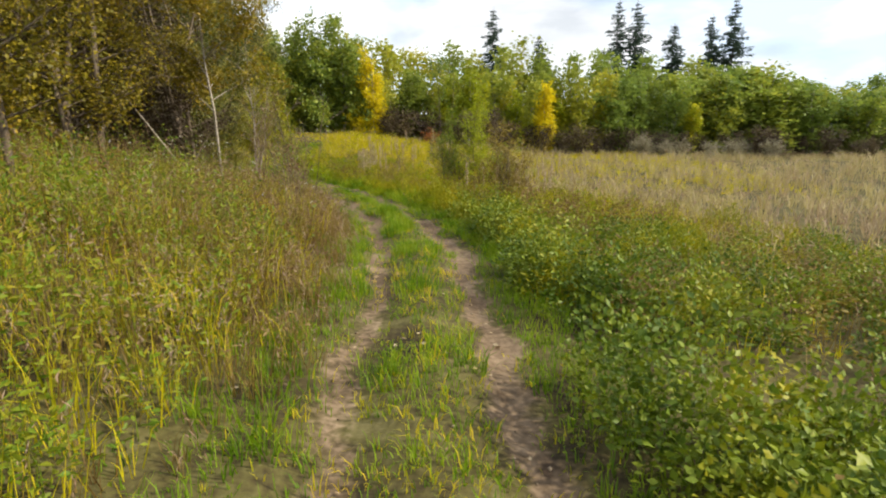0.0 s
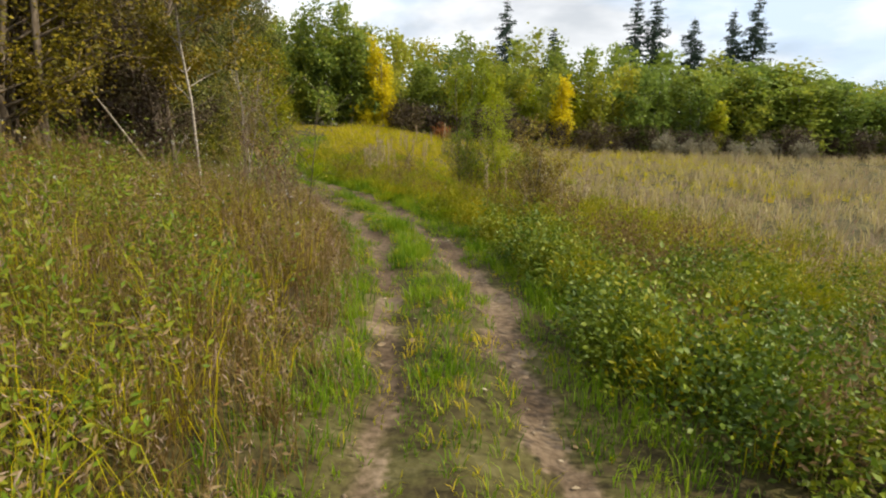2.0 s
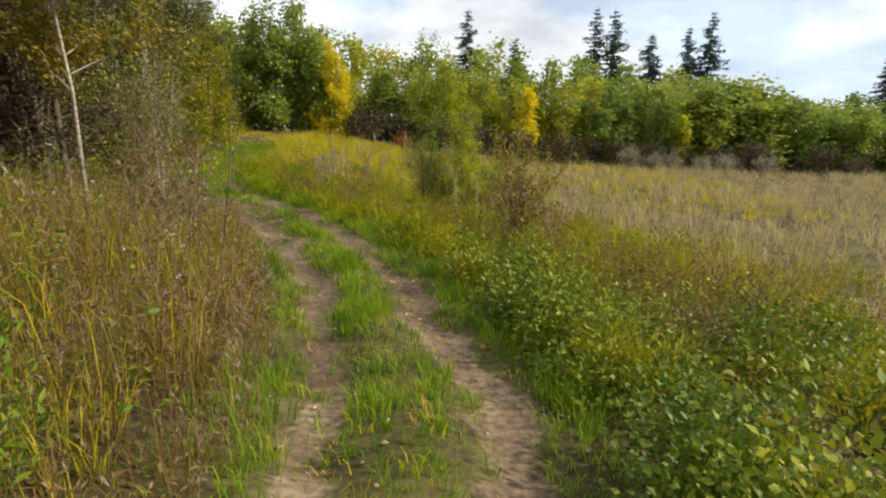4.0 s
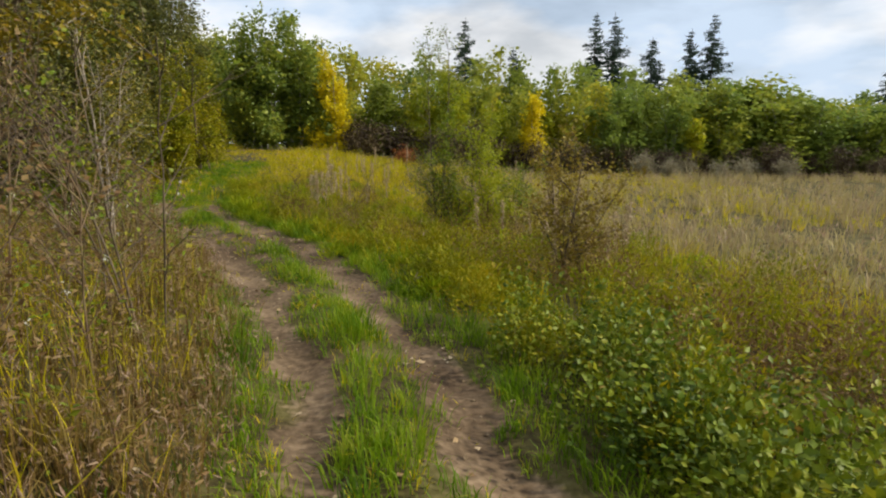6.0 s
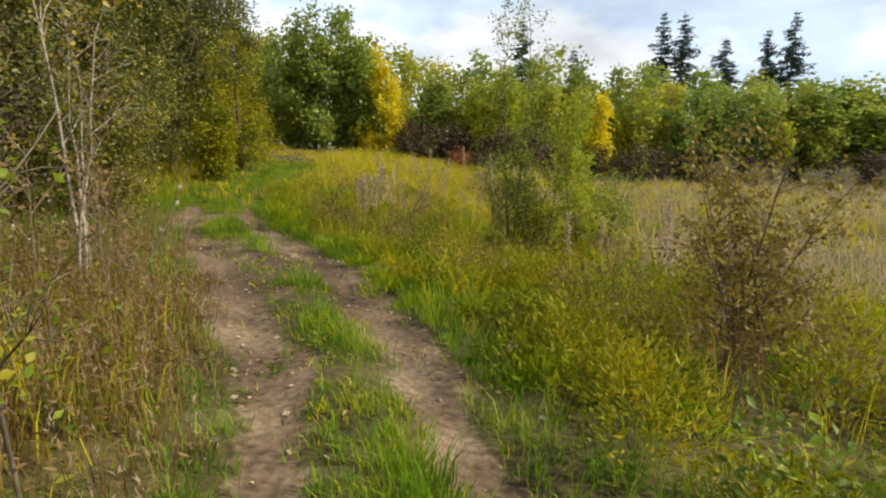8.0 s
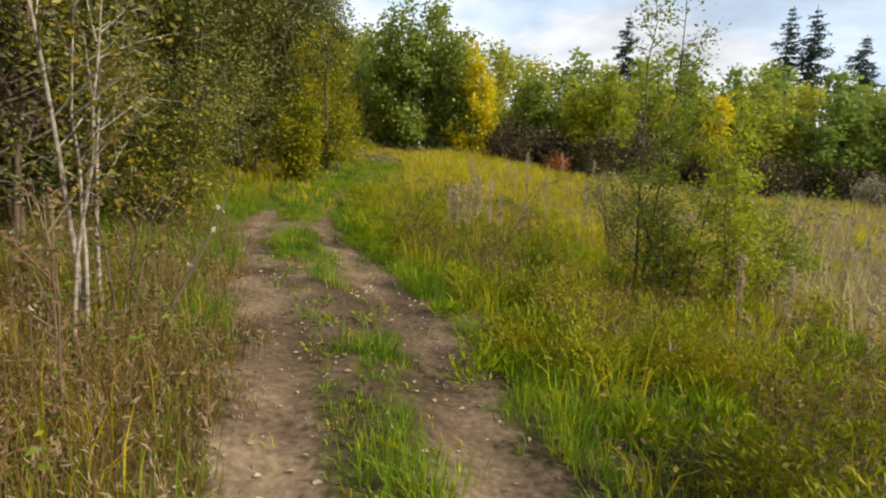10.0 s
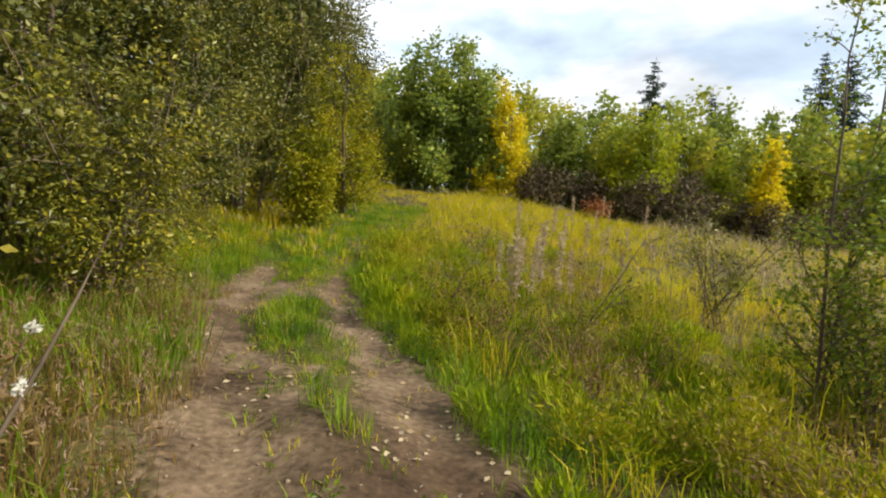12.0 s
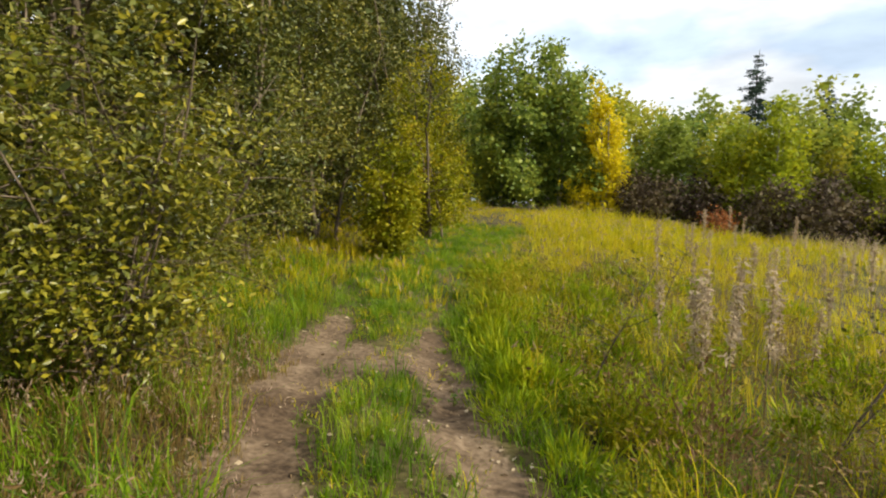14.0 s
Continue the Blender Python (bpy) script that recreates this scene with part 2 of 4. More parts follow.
M_GREYBRUSH = leaf_material("grey_brush_leaves", [(0.2, 0.18, 0.12), (0.28, 0.25, 0.16), (0.32, 0.30, 0.18)], 0.25, 0.6)
M_RUSSET = leaf_material("russet_leaves", [(0.2, 0.07, 0.025), (0.36, 0.13, 0.035), (0.38, 0.2, 0.04)], 0.3)
M_NEEDLE = leaf_material("spruce_needles", [(0.016, 0.036, 0.022), (0.03, 0.058, 0.032), (0.045, 0.075, 0.036)], 0.1, 0.6)
M_SAPLING = leaf_material("sapling_leaves", [(0.17, 0.22, 0.015), (0.32, 0.36, 0.018), (0.52, 0.46, 0.02)], 0.55, 0.45)
M_LITTER = leaf_material("fallen_leaves", [(0.176, 0.098, 0.041), (0.32, 0.225, 0.122), (0.44, 0.352, 0.231), (0.496, 0.413, 0.286)], 0.1, 0.7)

# ---- plan: the track's middle line and the lie of the land ----
LINE_Y = [-40, 0, 3, 6, 8, 10, 11.5, 12.5, 14.2, 16, 17, 18, 19.5, 21, 23, 26, 30, 45, 90]
LINE_X = [0.1, 0.1, 0.1, 0.0, -0.12, -0.5, -0.95, -1.37, -2.05, -3.0, -3.6, -4.3, -5.2, -5.8, -6.4, -7.0, -7.4, -9.0, -14]
_yy = np.arange(-40, 90, 0.25)
_xx = np.convolve(np.pad(np.interp(_yy, LINE_Y, LINE_X), 4, "edge"), np.ones(9) / 9, "valid")
_sl = np.gradient(_xx, 0.25)


def across(x, y):
    """Metres to the right of the track's middle."""
    return (x - np.interp(y, _yy, _xx)) / np.sqrt(1 + np.interp(y, _yy, _sl) ** 2)


def smooth(a, b, v):
    t = np.clip((v - a) / (b - a), 0, 1)
    return t * t * (3 - 2 * t)


def waves(x, y, s, k):
    """Cheap smooth unevenness between -1 and 1."""
    return (np.sin(x * s + 1.7 * k + 1.3 * np.sin(y * s * 0.7 + k)) + np.sin(y * s * 1.13 + 2.9 * k + 1.1 * np.sin(x * s * 0.83 - k))) / 2


def rut_at(y):
    return np.interp(y, [11, 16.5], [0.47, 0.57])


def rut_half(y):
    return np.interp(y, [0, 6, 9, 12, 14.5, 16.5, 18, 21, 23], [0.13, 0.14, 0.18, 0.2, 0.26, 0.32, 0.25, 0.18, 0.02])


def trodden(x, y):
    """How bare the ground is: 1 in the ruts, 0 off the track."""
    d = across(x, y)
    w, r = rut_half(y), rut_at(y)
    wob = 0.10 * waves(x, y, 2.3, 1) + 0.08 * waves(x, y, 6.0, 2) + 0.055 * waves(x, y, 15.0, 4)
    wl = w * np.interp(y, [0, 6, 9, 12, 15, 18], [1.35, 0.95, 0.75, 0.95, 1.35, 1.35])
    left = 1 - smooth(wl * 0.3, wl * 1.7, np.abs(d + r + wob + np.interp(y, [13, 16.5, 20], [0, 0.13, 0.08])))
    right = 1 - smooth(w * 0.3, w * 1.7, np.abs(d - r + wob))
    left = left * np.interp(y, [0, 5, 8, 12], [0.62, 0.66, 0.8, 1.0])
    right = right * np.interp(y, [0, 5, 8], [0.8, 0.9, 1.0])
    # the strip between the ruts is worn through in two places
    worn = (1 - smooth(0.45, 1.0, np.abs(d - 0.05 + wob * 2))) * smooth(14.3, 15.3, y + wob * 5) * (1 - smooth(16.6, 17.3, y + wob * 4)) * (0.8 + 0.25 * waves(x, y, 3.7, 6))
    gap = 0.75 * (1 - smooth(0.3, 0.8, np.abs(d + wob * 2))) * smooth(19.2, 19.8, y + wob * 3) * (1 - smooth(20.4, 21.2, y + wob * 3))
    return np.clip(np.maximum(np.maximum(left, right), np.maximum(worn, gap)), 0, 1) * (1 - smooth(20.2, 23, y))


def height(x, y):
    x, y = np.asarray(x, float), np.asarray(y, float)
    d = across(x, y)
    cross = np.interp(d, [-60, -30, -12, -8, -5, -3.2, -1.6, -0.9, 0, 0.9, 2, 4, 8, 14, 25, 60, 200],
                      [2.6, 2.4, 2.0, 1.5, 0.95, 0.5, 0.16, 0.06, 0, -0.08, -0.2, -0.35, -0.7, -1.0, -1.25, -1.5, -1.5])
    cross = np.where(d < 0, cross * np.interp(y, [11, 16, 40], [1, 0.35, 0.5]), cross)
    knoll = smooth(18, 38, y) * (0.72 + 0.62 * (1 - smooth(-4, 8, x)))
    rut = -0.05 * np.exp(-((np.abs(d) - rut_at(y)) / 0.2) ** 2) * (1 - smooth(20, 24, y)) + 0.03 * np.exp(-(d / 0.25) ** 2) * (1 - smooth(20, 24, y))
    near = np.exp(-(d / 40) ** 2)
    rough = 0.012 * waves(x, y, 7, 3) + 0.006 * waves(x, y, 19, 5) + (0.05 * waves(x, y, 0.9, 7) + 0.02 * waves(x, y, 2.3, 9)) * smooth(1, 3, np.abs(d))
    return cross + knoll + rut + rough * near


def z_at(x, y):
    return float(height(x, y))


# ---- mesh helpers ----


def mesh_object(name, verts, tris, material, parent=None, smooth_faces=False):
    verts, tris = np.asarray(verts, np.float32), np.asarray(tris, np.int32)
    me = bpy.data.meshes.new(name)
    me.vertices.add(len(verts))
    me.vertices.foreach_set("co", verts.ravel())
    me.loops.add(tris.size)
    me.loops.foreach_set("vertex_index", tris.ravel())
    me.polygons.add(len(tris))
    me.polygons.foreach_set("loop_start", np.arange(0, tris.size, tris.shape[1], dtype=np.int32))
    if smooth_faces:
        me.polygons.foreach_set("use_smooth", np.ones(len(tris), bool))
    me.update(calc_edges=True)
    me.materials.append(material)
    ob = new(name, me)
    if parent:
        ob.parent = parent
    return ob


def blade_arrays(rng, base, h, w, lean, face=None):
    """Bent tapering blades: five points and three triangles each."""
    n = len(base)
    az = rng.uniform(0, 2 * np.pi, n) if face is None else face
    out = np.stack([np.cos(az), np.sin(az), 0 * az], 1)
    turn = az + rng.normal(1.57, 0.7, n)
    side = np.stack([np.cos(turn), np.sin(turn), 0 * az], 1) * (w / 2)[:, None]
    up = np.array([0, 0, 1.0])
    mid = base + out * (lean * h * 0.3)[:, None] + up * (h * 0.58)[:, None]
    tip = base + out * (lean * h)[:, None] + up * (h * (1 - 0.25 * lean))[:, None]
    v = np.stack([base - side, base + side, mid - side * 0.75, mid + side * 0.75, tip], 1).reshape(-1, 3)
    k = (np.arange(n) * 5)[:, None, None]
    t = (np.array([[0, 1, 3], [0, 3, 2], [2, 3, 4]])[None] + k).reshape(-1, 3)
    return v, t, tip


def leaf_arrays(rng, at, size, flat=0.5, slim=0.5, droop=0.0, heading=None):
    """Folded leaves with a point: four points and two triangles each."""
    n = len(at)
    ax = rng.normal(size=(n, 3)) if heading is None else heading + rng.normal(size=(n, 3)) * 0.6
    ax[:, 2] = ax[:, 2] * (1 - flat) - droop
    ax /= np.linalg.norm(ax, axis=1)[:, None] + 1e-9
    nor = rng.normal(size=(n, 3)) * 0.7 + np.array([0, 0, flat * 1.6])
    sd = np.cross(ax, nor)
    sd /= np.linalg.norm(sd, axis=1)[:, None] + 1e-9
    nor = np.cross(sd, ax)
    s = size[:, None]
    a, b = at, at + ax * s
    m = at + ax * s * 0.45 + nor * s * 0.10
    v = np.stack([a, m + sd * s * slim / 2, b, m - sd * s * slim / 2], 1).reshape(-1, 3)
    k = (np.arange(n) * 4)[:, None, None]
    t = (np.array([[0, 1, 2], [0, 2, 3]])[None] + k).reshape(-1, 3)
    return v, t


def joined(*pieces):
    vs, ts, k = [], [], 0
    for v, t in pieces:
        vs.append(v)
        ts.append(t + k)
        k += len(v)
    return np.concatenate(vs), np.concatenate(ts)


def tube_arrays(lines, sides=5):
    """Tapering tubes along lines of (points, radii)."""
    vs, ts, k = [], [], 0
    ring = np.linspace(0, 2 * np.pi, sides, endpoint=False)
    for pts, rad in lines:
        pts = np.asarray(pts, float)
        way = np.gradient(pts, axis=0)
        way /= np.linalg.norm(way, axis=1)[:, None] + 1e-9
        ref = np.where(np.abs(way[:, 2:3]) > 0.9, np.array([[1.0, 0, 0]]), np.array([[0, 0, 1.0]]))
        u = np.cross(way, ref)
        u /= np.linalg.norm(u, axis=1)[:, None] + 1e-9
        w = np.cross(way, u)
        r = np.asarray(rad)[:, None, None]
        v = pts[:, None] + r * (u[:, None] * np.cos(ring)[None, :, None] + w[:, None] * np.sin(ring)[None, :, None])
        vs.append(v.reshape(-1, 3))
        for i in range(len(pts) - 1):
            for j in range(sides):
                a, b = k + i * sides + j, k + i * sides + (j + 1) % sides
                ts += [(a, b, b + sides), (a, b + sides, a + sides)]
        k += len(pts) * sides
    return np.concatenate(vs), np.array(ts)


# ---- ground: one sheet to the horizon ----


def spaced(lo, hi, step, reach):
    near = list(np.arange(lo, hi + 1e-6, step))
    s, up, down = step, [], []
    v = hi
    while v < reach:
        s *= 1.22
        v += s
        up.append(v)
    s, v = step, lo
    while v > -reach:
        s *= 1.22
        v -= s
        down.append(v)
    return np.array(down[::-1] + near + up)


gx, gy = spaced(-8, 2.4, 0.08, 2600), spaced(0.5, 23.5, 0.1, 2600)
GX, GY = np.meshgrid(gx, gy)
GZ = height(GX.ravel(), np.clip(GY.ravel(), -200, 300))
bare = trodden(GX.ravel(), GY.ravel())
gv = np.stack([GX.ravel(), GY.ravel(), GZ], 1)
ii = (np.arange(len(gy) - 1)[:, None] * len(gx) + np.arange(len(gx) - 1)[None]).ravel()
ground = mesh_object("ground", gv, np.stack([ii, ii + 1, ii + 1 + len(gx), ii + len(gx)], 1), SOIL, smooth_faces=True)
mask = ground.data.attributes.new("trodden", "FLOAT", "POINT")
mask.data.foreach_set("value", bare.astype(np.float32))
gd = across(GX.ravel(), GY.ravel())
wet = np.exp(-((gd - 0.2) / 0.42) ** 2) * smooth(13.2, 14.4, GY.ravel()) * (1 - smooth(16.2, 17.6, GY.ravel())) + 0.6 * smooth(0.25, 0.75, waves(GX.ravel(), GY.ravel(), 2.6, 31)) * (GY.ravel() > 6)
damp = ground.data.attributes.new("damp", "FLOAT", "POINT")
damp.data.foreach_set("value", np.clip(wet, 0, 1).astype(np.float32))
tagged(ground, "uneven meadow ground with two bare dirt wheel ruts", "ground", kind="structure")

# ---- stands of grass and herbs ----


def scatter(rng, n, x0, x1, y0, y1, keep):
    x, y = rng.uniform(x0, x1, n), rng.uniform(y0, y1, n)
    k = rng.random(n) < keep(x, y, across(x, y))
    return x[k], y[k]


def grass(name, label, seed, n, box, keep, h, w, lean, material, seed_head=0.0, head_mat=None, tall=None, cat="grass", tuft=9, plume=1):
    """A stand of grass in tufts, each tuft with its own height and lean."""
    rng = np.random.default_rng(seed)
    cx, cy = scatter(rng, n // tuft, *box, keep)
    th = h * rng.uniform(0.5, 1.3, len(cx))
    if tall is not None:
        th = th * tall(cx, cy, across(cx, cy))
    k = np.repeat(np.arange(len(cx)), tuft)
    off = rng.normal(0, 1, (len(k), 2)) * (0.022 + 0.11 * th[k] * (tuft > 1))[:, None]
    x, y = cx[k] + off[:, 0], cy[k] + off[:, 1]
    hh = th[k] * rng.uniform(0.5, 1.15, len(k))
    base = np.stack([x, y, height(x, y) - 0.01], 1)
    bow = lean * rng.uniform(0.3, 1.6, len(k))
    az = np.arctan2(off[:, 1], off[:, 0]) + rng.normal(0, 0.8, len(k))
    v, t, tip = blade_arrays(rng, base, hh, w * rng.uniform(0.6, 1.3, len(k)), bow, az)
    ob = tagged(mesh_object(name, v, t, material), label, cat, kind="stuff")
    if seed_head:
        k = rng.random(len(x)) < seed_head
        tops = tip[k]
        m = len(tops)
        size = rng.uniform(0.07, 0.13, m) * (w / 0.006) ** 0.3
        hd = np.stack([rng.normal(0, 0.3, m), rng.normal(0, 0.3, m), np.ones(m)], 1)
        if plume > 1:
            j = np.repeat(np.arange(m), plume)
            at = tops[j] + hd[j] * (size[j] * rng.uniform(-1.0, 0.4, len(j)))[:, None] + rng.normal(0, 0.004, (len(j), 3))
            v, t = leaf_arrays(rng, at, size[j] * rng.uniform(0.25, 0.45, len(j)), 0, 0.16, heading=hd[j] * 1.3)
        else:
            at = tops - hd * size[:, None] * 0.5
            v, t = joined(leaf_arrays(rng, at, size, 0, 0.10, heading=hd), leaf_arrays(rng, at, size, 0, 0.11, heading=hd))
        tagged(mesh_object("seed_heads", v, t, head_mat or M_SEED), "pale dry seed heads on top of " + name.replace("_", " "), "seed heads", kind="stuff")
    return ob


def herbs(name, label, seed, n, box, keep, h, leaves, size, material, slim=0.45, spread=0.12, flat=0.55, low=0.25, tall=None, cat="herbs"):
    """Leafy stems: leaves all the way up thin stalks."""
    rng = np.random.default_rng(seed)
    x, y = scatter(rng, n, *box, keep)
    z = height(x, y)
    hh = h * rng.uniform(0.5, 1.25, len(x))
    if tall is not None:
        hh = hh * tall(x, y, across(x, y))
    base = np.stack([x, y, z - 0.01], 1)
    lean = rng.uniform(0.05, 0.45, len(x))
    sv, st, tip = blade_arrays(rng, base, hh, np.full(len(x), 0.006), lean)
    k = np.repeat(np.arange(len(x)), leaves)
    f = rng.uniform(low, 1.05, len(k))
    at = base[k] + (tip - base)[k] * f[:, None]
    off = rng.normal(size=(len(k), 3)) * np.array([1, 1, 0.4])
    at = at + off * (spread * (1.15 - 0.6 * f))[:, None]
    at[:, 2] = np.maximum(at[:, 2], height(at[:, 0], at[:, 1]) + 0.01)
    lv, lt = leaf_arrays(rng, at, size * rng.uniform(0.55, 1.3, len(k)), flat, slim, heading=off)
    v, t = joined((sv, st), (lv, lt))
    return tagged(mesh_object(name, v, t, material), label, cat, kind="stuff")


def domes(name, label, seed, n, box, keep, r, h, per, size, material, slim=0.5, upright=0.3, flat=0.4, tall=None, cat="bushes"):
    """Low rounded bushes: leaves crowd the outside of each mound, bare stems and shade fill its inside."""
    rng = np.random.default_rng(seed)
    cx, cy = scatter(rng, n, *box, keep)
    grow = rng.uniform(0.6, 1.35, len(cx))
    R, H = r * grow, h * grow ** 0.6 * rng.uniform(0.7, 1.25, len(cx))
    if tall is not None:
        H = H * tall(cx, cy, across(cx, cy))
    k = np.repeat(np.arange(len(cx)), np.maximum(6, (per * grow ** 1.6)).astype(int))
    az, up = rng.uniform(0, 2 * np.pi, len(k)), rng.random(len(k)) ** 0.75
    ph = rng.uniform(0, 6.28, (2, len(cx)))
    lump = 1 + 0.22 * np.sin(3 * az + ph[0][k]) + 0.16 * np.sin(5 * az + 4 * up + ph[1][k])
    rad = (1 - 0.45 * rng.random(len(k)) ** 2) * lump * rng.normal(1, 0.07, len(k))
    flatdir = np.sqrt(np.clip(1 - up * up, 0, 1))
    x, y = cx[k] + R[k] * flatdir * np.cos(az) * rad, cy[k] + R[k] * flatdir * np.sin(az) * rad
    at = np.stack([x, y, height(x, y) + 0.02 + H[k] * up * rad], 1)
    out = np.stack([flatdir * np.cos(az), flatdir * np.sin(az), up * 0.6 + upright], 1)
    lv, lt = leaf_arrays(rng, at, size * rng.uniform(0.55, 1.35, len(k)), flat, slim, heading=out)
    q = np.repeat(np.arange(len(cx)), 7)
    base = np.stack([cx[q], cy[q], height(cx[q], cy[q]) - 0.01], 1) + rng.normal(0, 0.03, (len(q), 3)) * np.array([1, 1, 0])
    sv, st, _ = blade_arrays(rng, base, H[q] * rng.uniform(0.7, 1.2, len(q)), np.full(len(q), 0.005), rng.uniform(0.1, 0.55, len(q)))
    return tagged(mesh_object(name, *joined((lv, lt), (sv, st)), material), label, cat, kind="stuff")


def on_track(x, y):
    return 1 - trodden(x, y)


# short green grass on the middle strip and along the edges of the ruts
def cl(x, y, s, k):
    return 0.5 + 0.5 * waves(x, y, s, k)


def mounds(x, y):
    """Hummocks half a metre to a metre across."""
    return np.clip(0.5 + 0.42 * waves(x, y, 3.2, 21) + 0.38 * waves(x, y, 6.1, 22), 0, 1)


grass("verge_grass", "short bright green grass beside the dirt ruts", 11, 640000, (-9.5, 2.6, -1, 31),
      lambda x, y, d: (on_track(x, y) ** 1.9) * (np.abs(d) < 1.9) * np.clip(1.1 - smooth(0.85, 1.5, np.abs(d)), 0, 1) * (0.4 + 0.6 * cl(x, y, 3.3, 3)) * np.interp(y, [0, 6, 8], [0.8, 0.85, 1]) * np.where(d < -0.85, np.interp(y, [5, 7, 13, 15], [1, 0.35, 0.3, 0.5]), 1),
      0.19, 0.008, 0.55, M_GREEN, tall=lambda x, y, d: np.interp(np.abs(d), [0.15, 0.4, 0.6, 0.9, 1.3, 1.8], [0.85, 0.55, 0.6, 0.95, 1.05, 1.0]) * (0.5 + 1.0 * mounds(x, y)) * np.interp(y, [4, 8], [0.8, 1.05]))
grass("strip_grass", "short yellowish grass on the middle strip", 24, 60000, (-8, 1.2, -1, 22),
      lambda x, y, d: (on_track(x, y) ** 1.5) * (np.abs(d) < 0.75) * (0.3 + 0.7 * cl(x, y, 2.7, 17)), 0.11, 0.007, 0.7, M_YELLOW, tuft=6)
grass("rut_grass", "sparse trampled blades on the dirt track", 12, 66000, (-9, 2, -1, 24),
      lambda x, y, d: (np.abs(d) < 1.1) * cl(x, y, 4.7, 5) ** 1.5 * np.interp(y, [0, 6, 10, 24], [1.0, 0.6, 0.22, .35]), 0.075, 0.007, 0.9, M_YELLOW, tuft=3)
# the bank on the upper side
grass("bank_grass", "tall mixed dry grass on the bank", 13, 250000, (-8, 0.5, -1, 20),
      lambda x, y, d: smooth(-0.66, -0.98, d) * (d > -7) * np.interp(d, [-7, -4, -2, -1], [0.25, 0.4, 0.7, 1]) * (0.2 + 0.8 * cl(x, y, 1.3, 2)) * (1 - 0.4 * smooth(15, 20, y)) * np.interp(y, [0, 4, 6.5], [0.1, 0.26, 0.9]),
      0.55, 0.006, 0.5, M_DRY, 0.15, M_SEED, plume=7, tall=lambda x, y, d: np.interp(d, [-4, -2.2, -1.3, -0.8], [1.1, 1.05, 0.8, 0.4]) * np.interp(y, [12, 16], [1, .7]) * (0.65 + 0.6 * mounds(x, y)))
grass("bank_green_grass", "yellow-green grass among the dry grass on the bank", 14, 190000, (-13, 0.5, -1, 34),
      lambda x, y, d: smooth(-0.9, -1.4, d) * (d > -6) * (0.2 + 0.8 * cl(x, y, 0.9, 9)) * np.interp(y, [0, 3, 4.5, 7, 12, 15], [0.9, 0.9, 0.85, 0.6, 0.5, 0.55]) * np.interp(y, [18, 22], [1, 2.0]),
      0.40, 0.007, 0.5, M_YELLOW, tall=lambda x, y, d: np.interp(y, [4, 9, 12, 18], [1.35, 1.3, 1.1, 0.6]) * (0.5 + 0.9 * mounds(x, y)))
grass("shade_grass", "lush green grass under the willow beside the track", 22, 44000, (-10, -2, 13.5, 24),
      lambda x, y, d: smooth(-0.8, -1.3, d) * (d > -5) * smooth(13.5, 15.5, y) * (0.2 + 0.8 * cl(x, y, 1.7, 4)), 0.40, 0.010, 0.6, M_GREEN, tall=lambda x, y, d: 0.5 + 0.9 * mounds(x, y))
herbs("bank_herbs", "yellowing leafy herbs among the grass on the bank", 15, 10000, (-7, 0.5, -1, 15),
      lambda x, y, d: smooth(-1.1, -1.6, d) * (d > -5.5) * np.interp(y, [0, 4, 6, 7, 10, 15], [1, 0.9, 0.5, 0.36, 0.2, 0.12]) * (0.25 + 0.75 * cl(x, y, 1.1, 4)),
      0.7, 24, 0.055, M_HERB, 0.42, 0.1, tall=lambda x, y, d: np.interp(d, [-3, -1.2], [1.05, 0.6]) * (0.6 + 0.7 * mounds(x, y)))
herbs("brown_weeds", "dead brown weeds crowding the bank", 26, 5600, (-7.5, 0.5, 4, 19),
      lambda x, y, d: smooth(-0.75, -1.1, d) * (d > -4.5) * np.interp(d, [-4, -2.2, -1.3], [0.3, 0.55, 1]) * np.interp(y, [4, 6.5, 13, 16, 19], [0.3, 1, 1, 0.55, 0.3]) * (0.2 + 0.8 * mounds(x, y)),
      0.75, 22, 0.045, M_DEADWEED, 0.3, 0.09, tall=lambda x, y, d: np.interp(d, [-2.5, -1.3, -0.8], [1.05, 0.75, 0.4]) * (0.5 + 0.8 * mounds(x, y)), cat="weeds")
# lower side: rose thicket, then yellow grass, then the pale field
domes("rose_thicket", "low green wild rose bushes beside the track", 16, 2200, (0.4, 9.5, -0.5, 12.5),
      lambda x, y, d: smooth(0.98, 1.12, d + 0.12 * waves(x, y, 1.9, 2)) * np.interp(d, [1.1, 1.6, 3, 6, 9], [1.6, 1.1, 0.7, 0.45, 0]) * (1 - smooth(9.0, 11.5, y + 0.6 * waves(x, y, 1.1, 5))) * (0.12 + 0.5 * cl(x, y, 1.7, 33)),
      0.31, 0.52, 430, 0.044, M_ROSE, 0.62, 0.25, 0.35, tall=lambda x, y, d: np.interp(d, [0.9, 1.5, 5], [1.0, 1.1, 0.8]) * (0.55 + 0.6 * mounds(x, y)))
herbs("autumn_roses", "browning rose stems and weeds beside the track", 17, 5000, (-5.5, 7.5, -0.5, 25),
      lambda x, y, d: smooth(1.1, 1.8, d) * (1 - smooth(4, 7, d)) * (0.1 + 0.9 * smooth(0.5, 0.75, cl(x, y, 1.5, 8))),
      0.6, 26, 0.045, M_ROSEDRY, 0.5, 0.12, tall=lambda x, y, d: 0.5 + 0.8 * mounds(x, y), cat="weeds")
